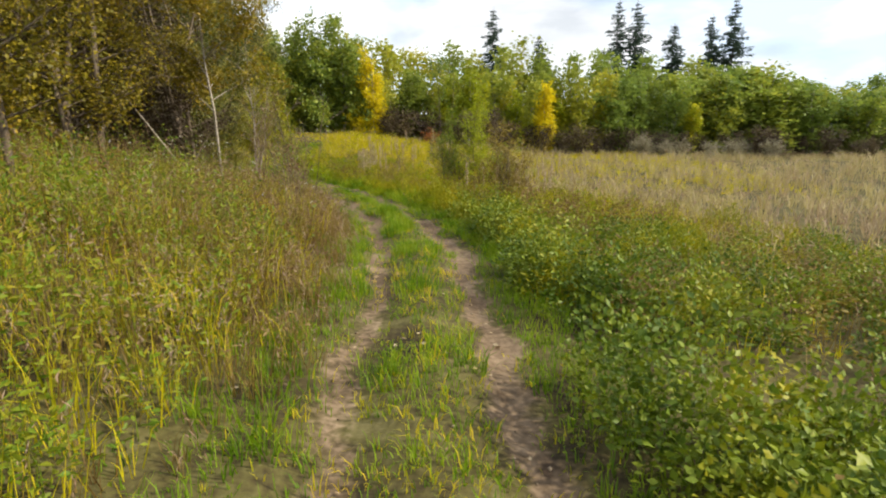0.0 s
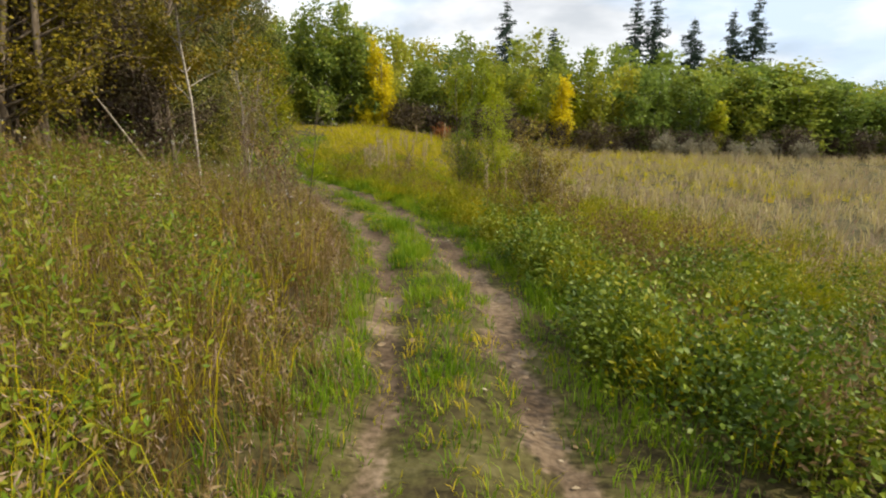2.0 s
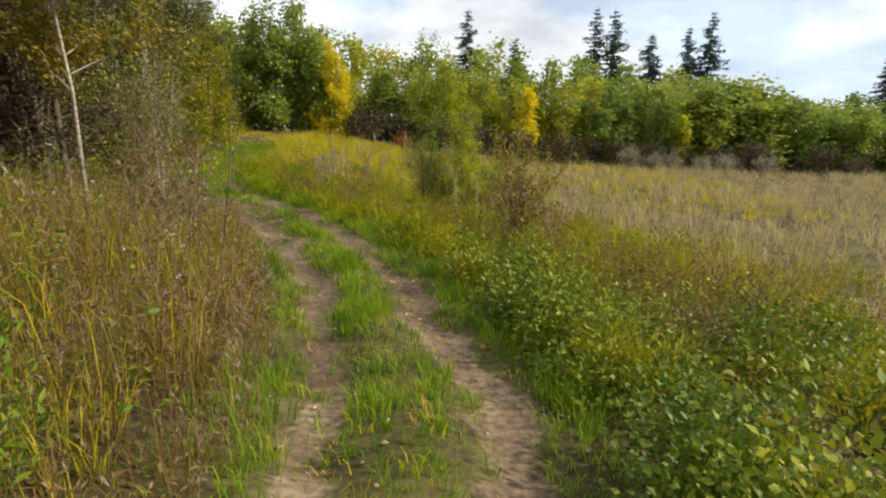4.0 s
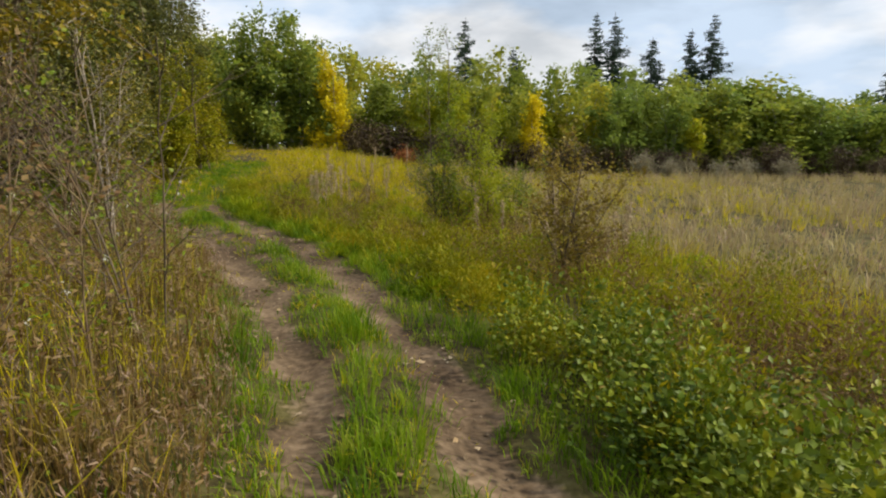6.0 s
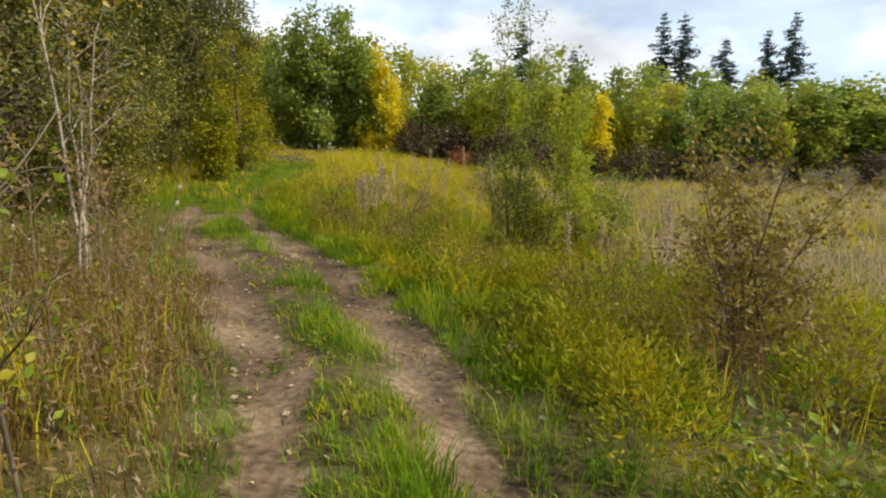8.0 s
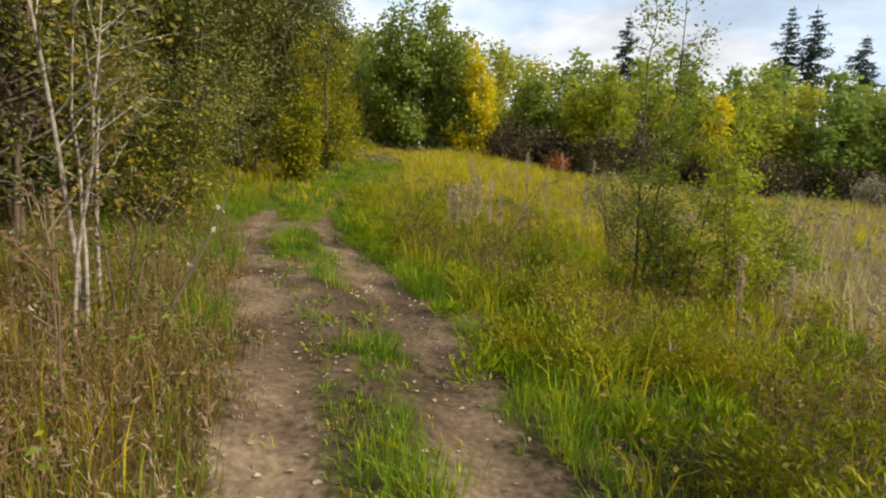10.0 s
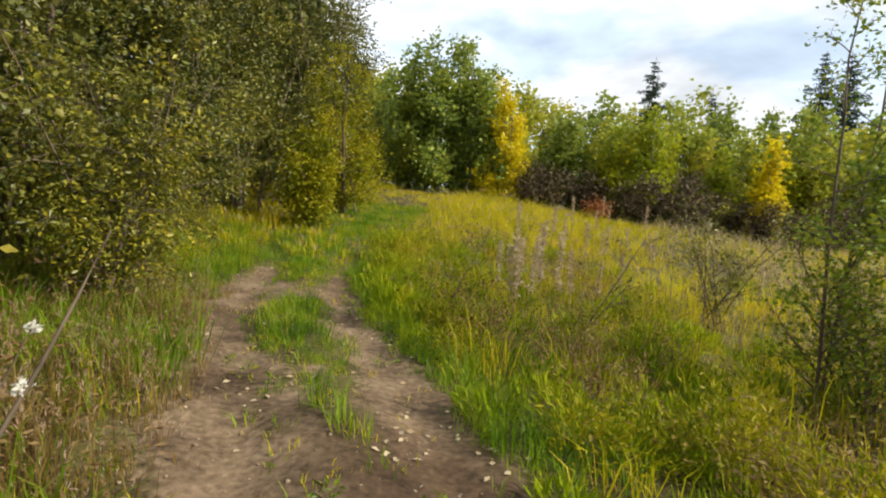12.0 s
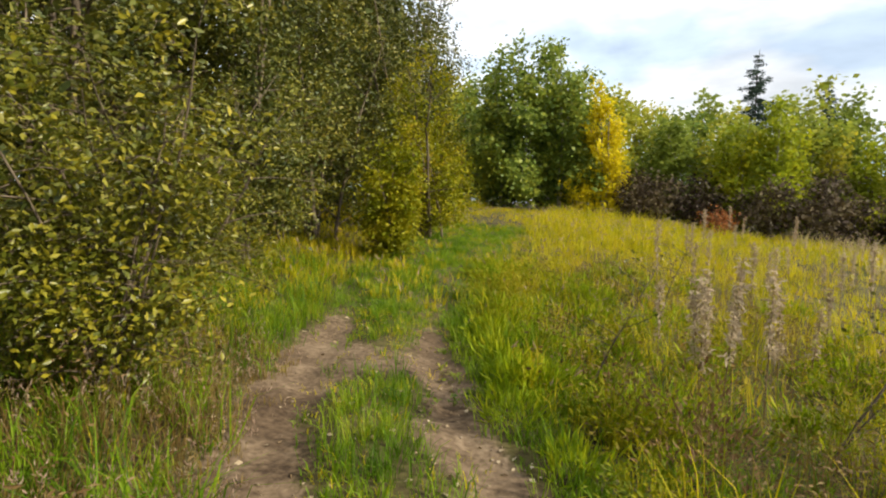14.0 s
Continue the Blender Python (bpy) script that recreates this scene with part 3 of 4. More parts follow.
domes("goldenrod", "yellow-green goldenrod in rounded clumps below the track", 23, 3600, (-6, 8, 5.5, 25),
      lambda x, y, d: smooth(1.0, 1.25, d + 0.15 * waves(x, y, 1.7, 3)) * np.interp(d, [1.2, 1.8, 3, 5, 8], [1.4, 1, 0.7, 0.4, 0]) * np.interp(y, [5.5, 8, 11, 18, 25], [0.1, 0.6, 0.9, 0.3, 0.1]) * (0.08 + 0.42 * cl(x, y, 1.5, 13)),
      0.32, 0.54, 560, 0.056, M_GOLDENROD, 0.28, 0.7, 0.25, tall=lambda x, y, d: np.interp(d, [0.9, 1.6], [0.7, 1.0]) * (0.5 + 0.65 * mounds(x, y)), cat="weeds")
domes("brown_clumps", "rusty brown dead weeds in clumps below the track", 29, 2600, (-4, 7, 5.5, 20),
      lambda x, y, d: smooth(1.3, 2.0, d) * np.interp(d, [2, 4, 6], [0.8, 0.6, 0]) * np.interp(y, [5.5, 8, 15, 20], [0.3, 0.9, 0.7, 0.3]) * 0.55 * smooth(0.45, 0.75, cl(x, y, 1.4, 51)),
      0.28, 0.6, 200, 0.05, M_DEADWEED, 0.3, 0.8, 0.2, cat="weeds")
domes("grass_tussocks", "lush lime-green grass in soft tussocks below the track", 36, 3000, (-7, 5, 12, 27),
      lambda x, y, d: smooth(0.8, 1.05, d + 0.12 * waves(x, y, 2.1, 6)) * np.interp(d, [1.0, 2.5, 5, 7], [1.2, 0.7, 0.4, 0.1]) * np.interp(y, [12, 14, 16, 20, 27], [0.04, 0.2, 0.6, 0.6, 0.3]) * (0.12 + 0.6 * cl(x, y, 1.8, 61)),
      0.25, 0.20, 250, 0.125, M_LIME, 0.055, 1.2, 0.0, tall=lambda x, y, d: 0.5 + 0.9 * mounds(x, y), cat="grass")
domes("track_weeds", "small leafy weeds growing on the worn track", 37, 520, (-5, 0.5, 12, 21),
      lambda x, y, d: (np.abs(d) < 0.75) * smooth(0.4, 0.8, cl(x, y, 2.4, 71)) * 0.8, 0.07, 0.07, 16, 0.055, M_ROSE, 0.4, 0.4, 0.4, cat="weeds")
domes("bank_bushes", "yellowing leafy weeds in clumps on the bank", 28, 900, (-6, 0, 0.5, 8),
      lambda x, y, d: smooth(-1.25, -1.7, d) * (d > -5.5) * np.interp(y, [0, 4, 8], [0.6, 0.5, 0.2]) * (0.08 + 0.92 * cl(x, y, 1.6, 41) ** 1.5),
      0.26, 0.62, 190, 0.052, M_HERB, 0.36, 0.7, 0.3, tall=lambda x, y, d: np.interp(d, [-3, -1.3], [1.1, 0.55]), cat="weeds")
herbs("russet_weeds", "russet and brown dead weeds among the yellow grass", 27, 5500, (-6, 6, 5, 24),
      lambda x, y, d: smooth(1.5, 2.2, d) * (1 - smooth(5, 7, d)) * smooth(0.48, 0.72, cl(x, y, 1.9, 21)),
      0.55, 24, 0.045, M_DEADWEED, 0.3, 0.1, tall=lambda x, y, d: 0.5 + 0.8 * mounds(x, y), cat="weeds")
grass("lower_grass", "tall yellow-green grass below the track", 18, 330000, (-8, 9, 0, 36),
      lambda x, y, d: smooth(0.85, 1.4, d) * (1 - smooth(5, 9.5, d)) * np.interp(y, [0, 7, 9.5, 22, 36], [0.05, 0.08, 0.16, 0.4, 0.45]) * (0.15 + 0.85 * mounds(x, y)),
      0.46, 0.009, 0.55, M_YELLOW, 0.02, M_SEED, tall=lambda x, y, d: np.interp(y, [10, 20], [0.75, 1]) * np.interp(d, [0.9, 1.4, 4], [0.5, 0.95, 1.1]) * (0.35 + 1.0 * mounds(x, y)))
grass("lower_green_grass", "lush green grass in clumps below the track", 25, 110000, (-7, 4, 8, 24),
      lambda x, y, d: smooth(0.75, 1.1, d) * (1 - smooth(2.2, 4.5, d)) * np.interp(y, [8, 13, 15], [0.25, 0.4, 1]) * (0.15 + 0.85 * mounds(y, x)), 0.27, 0.008, 0.6, M_GREEN, tall=lambda x, y, d: 0.4 + 1.0 * mounds(y, x))
grass("lower_dry_grass", "dry brown grass below the track", 19, 52000, (-6, 9, 0, 30),
      lambda x, y, d: smooth(1.4, 2.4, d) * (1 - smooth(6, 9.5, d)) * cl(x, y, 0.85, 5.5) ** 2,
      0.55, 0.006, 0.45, M_DRY, 0.1, M_SEED, plume=5)
grass("field_grass", "pale dry grass of the open field", 20, 92000, (2, 50, -4, 46),
      lambda x, y, d: smooth(3.5, 7.5, d) * np.interp(np.hypot(x, y), [5, 15, 50], [1, 0.8, 0.4]),
      0.6, 0.030, 0.5, M_FIELD, 0.12, M_SEED, tall=lambda x, y, d: 0.6 + 0.8 * cl(x, y, 0.5, 4))
grass("knoll_grass", "yellow-green and tan grass on the rise ahead", 21, 60000, (-18, 16, 22.3, 46),
      lambda x, y, d: np.interp(d, [-4, -1, 4, 14], [0.9, 1, 1, .5]), 0.42, 0.017, 0.5, M_YELLOW, 0.08, M_SEED,
      tall=lambda x, y, d: np.where(np.abs(d) < 1.6, 0.45, 1) * (0.5 + 1.0 * cl(x, y, 0.7, 3)))

# fallen leaves and crumbs of soil on the track
rngl = np.random.default_rng(31)
lx, ly = scatter(rngl, 17000, -8, 2, 0, 23, lambda x, y, d: (np.abs(d) < 1.25) * (0.15 + 0.85 * cl(x, y, 2.9, 12) ** 2) * np.interp(y, [4, 9, 14, 18, 23], [0.15, 0.4, 0.9, 0.8, 0.2]))
v, t = leaf_arrays(rngl, np.stack([lx, ly, height(lx, ly) + 0.012], 1), rngl.uniform(0.015, 0.062, len(lx)), 0.9, 0.6)
tagged(mesh_object("fallen_leaves", v, t, M_LITTER), "pale fallen leaves scattered on the dirt track", "leaves", kind="stuff")

rngc = np.random.default_rng(32)
px, py = scatter(rngc, 9000, -8, 2, 0, 23, lambda x, y, d: trodden(x, y) * 0.8 * (np.abs(d) < 1.4))
pr = rngc.uniform(0.004, 0.013, len(px)) * rngc.choice([1, 1, 1, 1.8], len(px))
octa = np.array([(1, 0, 0), (0, 1, 0), (-1, 0, 0), (0, -1, 0), (0, 0, 0.7), (0, 0, -0.7)])
pv = (np.stack([px, py, height(px, py) + pr * 0.2], 1)[:, None] + octa[None] * pr[:, None, None] * rngc.uniform(0.6, 1.4, (len(px), 6, 1))).reshape(-1, 3)
pt = (np.array([[0, 1, 4], [1, 2, 4], [2, 3, 4], [3, 0, 4], [1, 0, 5], [2, 1, 5], [3, 2, 5], [0, 3, 5]])[None] + (np.arange(len(px)) * 6)[:, None, None]).reshape(-1, 3)
M_CLOD = leaf_material("clods", [(0.10, 0.07, 0.045), (0.19, 0.14, 0.09), (0.28, 0.22, 0.16)], 0.0, 0.95)
tagged(mesh_object("soil_clods", pv, pt, M_CLOD), "small clods of soil and pebbles on the ruts", "clods", kind="stuff")

rngw = np.random.default_rng(33)
wx, wy = scatter(rngw, 260, -6, 0, 7, 16, lambda x, y, d: (d < -1.3) * (d > -4.0))
wz = height(wx, wy) + rngw.uniform(0.45, 1.0, len(wx))
kk = np.repeat(np.arange(len(wx)), 7)
wat = np.stack([wx, wy, wz], 1)[kk] + rngw.normal(0, 0.007, (len(kk), 3))
fluff = leaf_arrays(rngw, wat, rngw.uniform(0.008, 0.02, len(kk)), 0.0, 0.6)
wst = np.stack([wx, wy, height(wx, wy)], 1)
stems = tube_arrays([(np.stack([a, (a + b) / 2 + rngw.normal(0, 0.02, 3), b]), [0.004, 0.003, 0.002]) for a, b in zip(wst, np.stack([wx, wy, wz], 1))], 3)
tagged(mesh_object("weed_stems", *stems, M_STEM), "thin dead weed stems on the bank", "weeds", kind="stuff")
tagged(mesh_object("seed_fluff", *fluff, M_WHITEFLUFF), "small white tufts of seed fluff on dead weed stems", "seed fluff", kind="stuff")

# ---- trees and bushes ----


def plant(name, label, cat, x, y, seed, H, stems=1, splay=0.1, lean=(0, 0), clear=0.25, limbs=14, reach=0.3, rise=0.6, leaves=4000, size=0.06,
          bark=M_WILLOW, leaf=M_OLIVE, slim=0.6, thick=0.012, twig=0.10, shape="round", flat=0.35, droop=0.0, group="", low_leaf=0.0, limb_parts=False, far=False):
    """A woody plant: one or more tapering stems, limbs with twigs, and a crown of single leaves round the twigs."""
    rng = np.random.default_rng(seed)
    root = tagged(new(name), label, cat, group)
    root.location = (x, y, z_at(x, y) - 0.03)
    spots, weights, branch = [], [], []
    for s in range(stems):
        hs = H * (1 if s == 0 else rng.uniform(0.6, 0.98))
        az = rng.uniform(0, 2 * np.pi)
        tilt = 0 if stems == 1 else splay * rng.uniform(0.4, 1.2)
        f = np.linspace(0, 1, 9)
        wob = np.cumsum(rng.normal(0, 0.014, (9, 2)), 0) * hs
        foot = rng.normal(0, 0.03 + 0.02 * (stems > 3), 2) * min(H, 4) * (stems > 1)
        px = foot[0] + (math.cos(az) * tilt + lean[0]) * f ** 1.2 * hs + wob[:, 0] * f
        py = foot[1] + (math.sin(az) * tilt + lean[1]) * f ** 1.2 * hs + wob[:, 1] * f
        line = np.stack([px, py, f * hs], 1)
        rad = hs * thick * (1 - 0.9 * f) + 0.002
        v, t = tube_arrays([(line, rad)], 7)
        mesh_object("trunk", v, t, bark, root, True)
        for b in range(limbs):
            g = clear + (0.98 - clear) * (b + rng.random()) / limbs
            at = np.array([np.interp(g, f, line[:, c]) for c in range(3)])
            u = (g - clear) / (1 - clear)
            if shape == "round":
                ln = hs * reach * (0.35 + 1.0 * math.sin(math.pi * min(1, u * 0.85 + 0.15)))
            elif shape == "column":
                ln = hs * reach * (1.05 - 0.75 * u)
            else:
                ln = hs * reach * (1.0 - 0.45 * u)
            ln *= rng.uniform(0.65, 1.2)
            ba = rng.uniform(0, 2 * np.pi)
            ri = rise * rng.uniform(0.6, 1.4)
            way = np.array([math.cos(ba), math.sin(ba), ri]) / math.hypot(1, ri)
            q = np.linspace(0, 1, 5)[:, None]
            bl = at + way * ln * q + np.array([0, 0, -1]) * droop * ln * q ** 2 + np.cumsum(rng.normal(0, 0.03, (5, 3)), 0) * ln * q
            r0 = max(0.003, np.interp(g, f, rad) * 0.5)
            limb = (bl, r0 * (1 - 0.85 * q[:, 0]) + 0.0015)
            if limb_parts:
                mesh_object("limb", *tube_arrays([limb], 5), bark, root, True)
            else:
                branch.append(limb)
            for _ in range(4):
                c = rng.uniform(0.25, 1.0)
                ta = np.array([np.interp(c, q[:, 0], bl[:, k]) for k in range(3)])
                tw = way + rng.normal(0, 0.7, 3)
                tw /= np.linalg.norm(tw)
                te = ta + tw * ln * rng.uniform(0.25, 0.5)
                te[2] -= droop * ln * 0.25
                if not far:
                    branch.append((np.stack([ta, (ta + te) / 2 + rng.normal(0, 0.02, 3) * ln, te]), [r0 * 0.35 + 0.001, r0 * 0.25 + 0.001, 0.001]))
                spots.append((ta, te))
                weights.append(ln)
            spots.append((bl[1], bl[4]))
            weights.append(ln)
    v, t = tube_arrays(branch, 3 if far else 4)
    tagged(mesh_object("branchwork", v, t, bark, root, True), kind="stuff")
    w = np.array(weights) / sum(weights)
    pick = rng.choice(len(spots), leaves, p=w)
    A, B = np.array([s[0] for s in spots]), np.array([s[1] for s in spots])
    at = A[pick] + (B - A)[pick] * rng.uniform(0.1, 1.08, leaves)[:, None] + rng.normal(0, twig, (leaves, 3))
    at[:, 2] = np.maximum(at[:, 2], 0.05 + low_leaf * rng.random(leaves) ** 0.7)
    v, t = leaf_arrays(rng, at, size * rng.uniform(0.6, 1.35, leaves), flat, slim, droop * 0.6)
    tagged(mesh_object("crown", v, t, leaf, root), kind="stuff")
    return root


def spruce(name, label, x, y, seed, H, broad=0.17):
    """A narrow spruce: trunk, drooping whorls and short needle sprays."""
    rng = np.random.default_rng(seed)
    root = tagged(new(name), label, "tree", "spruces above the forest")
    root.location = (x, y, z_at(x, y) - 0.1)
    f = np.linspace(0, 1, 6)
    line = np.stack([rng.normal(0, 0.05, 6) * f, rng.normal(0, 0.05, 6) * f, f * H], 1)
    v, t = tube_arrays([(line, H * 0.011 * (1 - 0.95 * f) + 0.01)], 6)
    mesh_object("trunk", v, t, M_DARKBARK, root, True)
    branch, at, head, sz = [], [], [], []
    g = 0.12
    while g < 0.985:
        ln0 = H * broad * (1 - g) ** 0.85 + 0.12
        for k in range(6):
            ln = ln0 * rng.uniform(0.35, 1.3)
            az = rng.uniform(0, 2 * np.pi)
            o = np.array([math.cos(az), math.sin(az), 0])
            p0 = np.array([0, 0, g * H])
            tilt = 0.35 * (g - 0.55)
            q = np.linspace(0, 1, 4)
            pts = p0 + o * ln * q[:, None] + np.array([0, 0, 1]) * (ln * (tilt * q - 0.30 * q ** 2 + 0.18 * q ** 4))[:, None]
            branch.append((pts, 0.025 * (1 - 0.8 * q)))
            m = int(8 + ln * 19)
            c = rng.uniform(0.02, 1.05, m)
            pp = p0 + o * (ln * c)[:, None] + np.array([0, 0, 1]) * (ln * (tilt * c - 0.30 * c ** 2 + 0.18 * c ** 4))[:, None]
            sideways = np.cross(o, (0, 0, 1))
            hd = o * 0.7 + sideways * rng.choice([-1, 1], m)[:, None] * 0.8 + np.array([0, 0, -0.35])
            at.append(pp + rng.normal(0, 0.05, (m, 3)))
            head.append(hd)
            sz.append(rng.uniform(0.3, 0.7, m) * min(1, 0.4 + ln * 0.4))
        g += 0.019 + 0.010 * rng.random()
    v, t = tube_arrays(branch, 3)
    tagged(mesh_object("branchwork", v, t, M_DARKBARK, root), kind="stuff")
    v, t = leaf_arrays(rng, np.concatenate(at), np.concatenate(sz), 0.1, 0.24, 0.2, heading=np.concatenate(head))
    tagged(mesh_object("crown", v, t, M_NEEDLE, root), kind="stuff")
    return root


# the spruces that stand above the forest
for k, (x, y, top) in enumerate(((7.3, 80, 18.1), (13.6, 80, 14.5), (24.4, 80, 18.8), (26.9, 80, 18.9), (32.1, 80, 15.9), (37.2, 80, 17.0), (40.3, 80, 18.9), (66.6, 80, 15.8))):
    spruce("spruce_tree", "tall dark spruce rising behind the deciduous forest", x, y, 100 + k, top - z_at(x, y), 0.225 if k != 4 else 0.27)

# forest behind the field: a few grown trees, each copied at its own place, size and turn
rngf = np.random.default_rng(5)
FOREST = []
for k in range(6):
    FOREST.append(plant("aspen_tree", "green and yellowing aspen in the forest edge" if k < 4 else "deep green aspen in the forest edge", "tree", 0, 300, 200 + k, 7.0, 2 + k % 2, 0.11, clear=0.03, limbs=15, reach=0.19, rise=1.1,
                        leaves=2450, size=0.24, bark=M_GREYBARK, leaf=M_FOREST if k < 4 else M_DEEP, slim=0.8, thick=0.009, far=True, twig=0.24, shape="column" if k % 2 else "round", group="forest edge trees"))


def forest_top(x):
    return float(np.interp(x, [-14, -3, 0, 6, 8.2, 9.8, 13.5, 16, 20.4, 24.6, 28, 34, 60], [8.6, 7.6, 7.7, 7.8, 6.7, 7.1, 6.8, 6.1, 5.4, 5.9, 5.0, 4.6, 4.0]))


spots = [(-3.4 + 1.25 * k, 46 + 1.5 * math.sin(k * 2.1), 0) for k in range(33)]
spots += [(-12 + 2.1 * k, 66 + 2.6 * math.sin(k * 1.7), 1) for k in range(34)]
spots += [(39 + 2.4 * k, 46 - 1.0 * k, 0) for k in range(12)]
spots += [(-32 + 2.0 * k, 54 + 2.0 * math.sin(k * 1.9), 1) for k in range(14)]
spots += [(23 + 1.7 * k, 49 + 1.2 * math.sin(k * 2.6), 0) for k in range(14)]
for k, (x, y, back) in enumerate(spots):
    x += rngf.uniform(-0.45, 0.45)
    far = (y - 4.4) / 40.6
    line = 1.5 + (forest_top(x / far) - 1.5) * far
    low = 0.0 if back else float(np.interp(x, [-3, 6, 15, 20], [-1.9, -1.9, -0.9, -0.5]))
    top = line + low + float(np.interp(x, [4, 12, 25], [-0.3, 0.05, 0.3])) + rngf.uniform(-0.8, 0.4) * (1.2 if back else 1)
    base = z_at(x, y) - 0.05
    s = (top - base) / 7.0
    wide = s * rngf.uniform(0.95, 1.3) * (1 if back else 1.2) * (1.3 if x > 22 else 1)
    m = Matrix.Translation((x, y, base)) @ Matrix.Rotation(rngf.uniform(0, 6.28), 4, "Z") @ Matrix.Diagonal((wide, wide, s, 1))
    kind = k if k < 6 else (4 + k % 2 if (x > 14 and k % 4) or back and k % 3 == 0 else k % 4)
    if k < 6:
        FOREST[k].matrix_basis = m
    else:
        own = FOREST[kind].matrix_basis.to_scale()
        copy_thing(FOREST[kind], m @ Matrix.Diagonal((1 / own[0], 1 / own[1], 1 / own[2], 1)))

# the dark aspen clump with its golden neighbour
for k, (x, y, h) in enumerate(((-9.9, 42.5, 7.0), (-8.5, 42, 8.0), (-6.9, 42.3, 7.9), (-5.9, 42.8, 6.6), (-7.6, 43.5, 8.3), (-10.8, 43.5, 6.8), (-12.0, 46.5, 6.6), (-13.2, 48, 7.4), (-11.2, 48.5, 6.4), (-14.4, 46.5, 7.6))):
    plant("aspen_tree", "dark green aspen in a tall dense clump", "tree", x, y, 300 + k, h, 2, 0.09, far=True, clear=0.02, limbs=17, reach=0.30, rise=0.9, leaves=5600, size=0.20,
          bark=M_GREYBARK, leaf=M_ASPEN, slim=0.8, thick=0.009, twig=0.26, shape="column", group="dark aspen clump")
plant("golden_aspen", "slender aspen in golden autumn leaf", "tree", -4.65, 41.6, 310, 6.2, 3, 0.07, clear=0.02, limbs=17, reach=0.17, rise=1.0, leaves=3600, size=0.17, bark=M_GREYBARK, leaf=M_GOLD, slim=0.8, twig=0.16)
plant("golden_bush", "small golden bush at the foot of the aspens", "bush", -5.9, 41.2, 311, 1.9, 4, 0.2, clear=0.05, limbs=8, reach=0.3, leaves=900, size=0.15, leaf=M_GOLD, twig=0.14)
for x, y, h, sd, gold in ((2.2, 43.0, 6.0, 312, M_SAPLING), (7.8, 43.2, 5.2, 313, M_GOLD), (1.0, 43.4, 5.2, 317, M_SAPLING), (5.6, 43.4, 4.6, 318, M_SAPLING), (9.3, 44.8, 5.0, 319, M_SAPLING), (0.2, 44.2, 4.6, 314, M_SAPLING), (19.6, 44.2, 3.8, 315, M_SAPLING), (3.4, 44, 4.8, 316, M_SAPLING)):
    plant("yellow_aspen", "aspen turning yellow at the forest edge", "tree", x, y, sd, h, 2, 0.08, clear=0.06, limbs=14, reach=0.24, rise=1.0, leaves=3000, far=True, size=0.19, bark=M_GREYBARK, leaf=gold, slim=0.8, twig=0.18, shape="column")
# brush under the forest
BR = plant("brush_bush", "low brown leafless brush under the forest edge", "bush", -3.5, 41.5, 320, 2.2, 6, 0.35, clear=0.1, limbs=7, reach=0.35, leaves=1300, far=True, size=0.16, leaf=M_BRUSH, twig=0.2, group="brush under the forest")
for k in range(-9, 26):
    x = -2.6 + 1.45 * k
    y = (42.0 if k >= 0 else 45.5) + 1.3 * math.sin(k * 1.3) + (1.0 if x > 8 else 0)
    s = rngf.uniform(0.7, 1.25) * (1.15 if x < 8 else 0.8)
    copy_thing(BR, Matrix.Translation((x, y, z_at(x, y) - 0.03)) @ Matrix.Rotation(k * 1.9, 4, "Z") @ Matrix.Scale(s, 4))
GB = plant("grey_bush", "pale grey-green willow bush at the field's edge", "bush", 14.5, 41.0, 321, 1.5, 6, 0.4, clear=0.1, limbs=6, reach=0.4, leaves=1500, far=True, size=0.12, leaf=M_GREYBRUSH, twig=0.16, group="grey bushes")
for k in range(6):
    x = 16 + 1.5 * k
    copy_thing(GB, Matrix.Translation((x, 40.5 + math.sin(k * 2), z_at(x, 40.5) - 0.03)) @ Matrix.Rotation(k * 2.2, 4, "Z") @ Matrix.Scale(0.8 + 0.25 * math.sin(k * 3.1), 4))
plant("russet_bush", "small russet bush on the rise", "bush", -0.6, 37.5, 322, 1.0, 5, 0.35, clear=0.1, limbs=6, reach=0.4, leaves=700, size=0.1, leaf=M_RUSSET, twig=0.12)

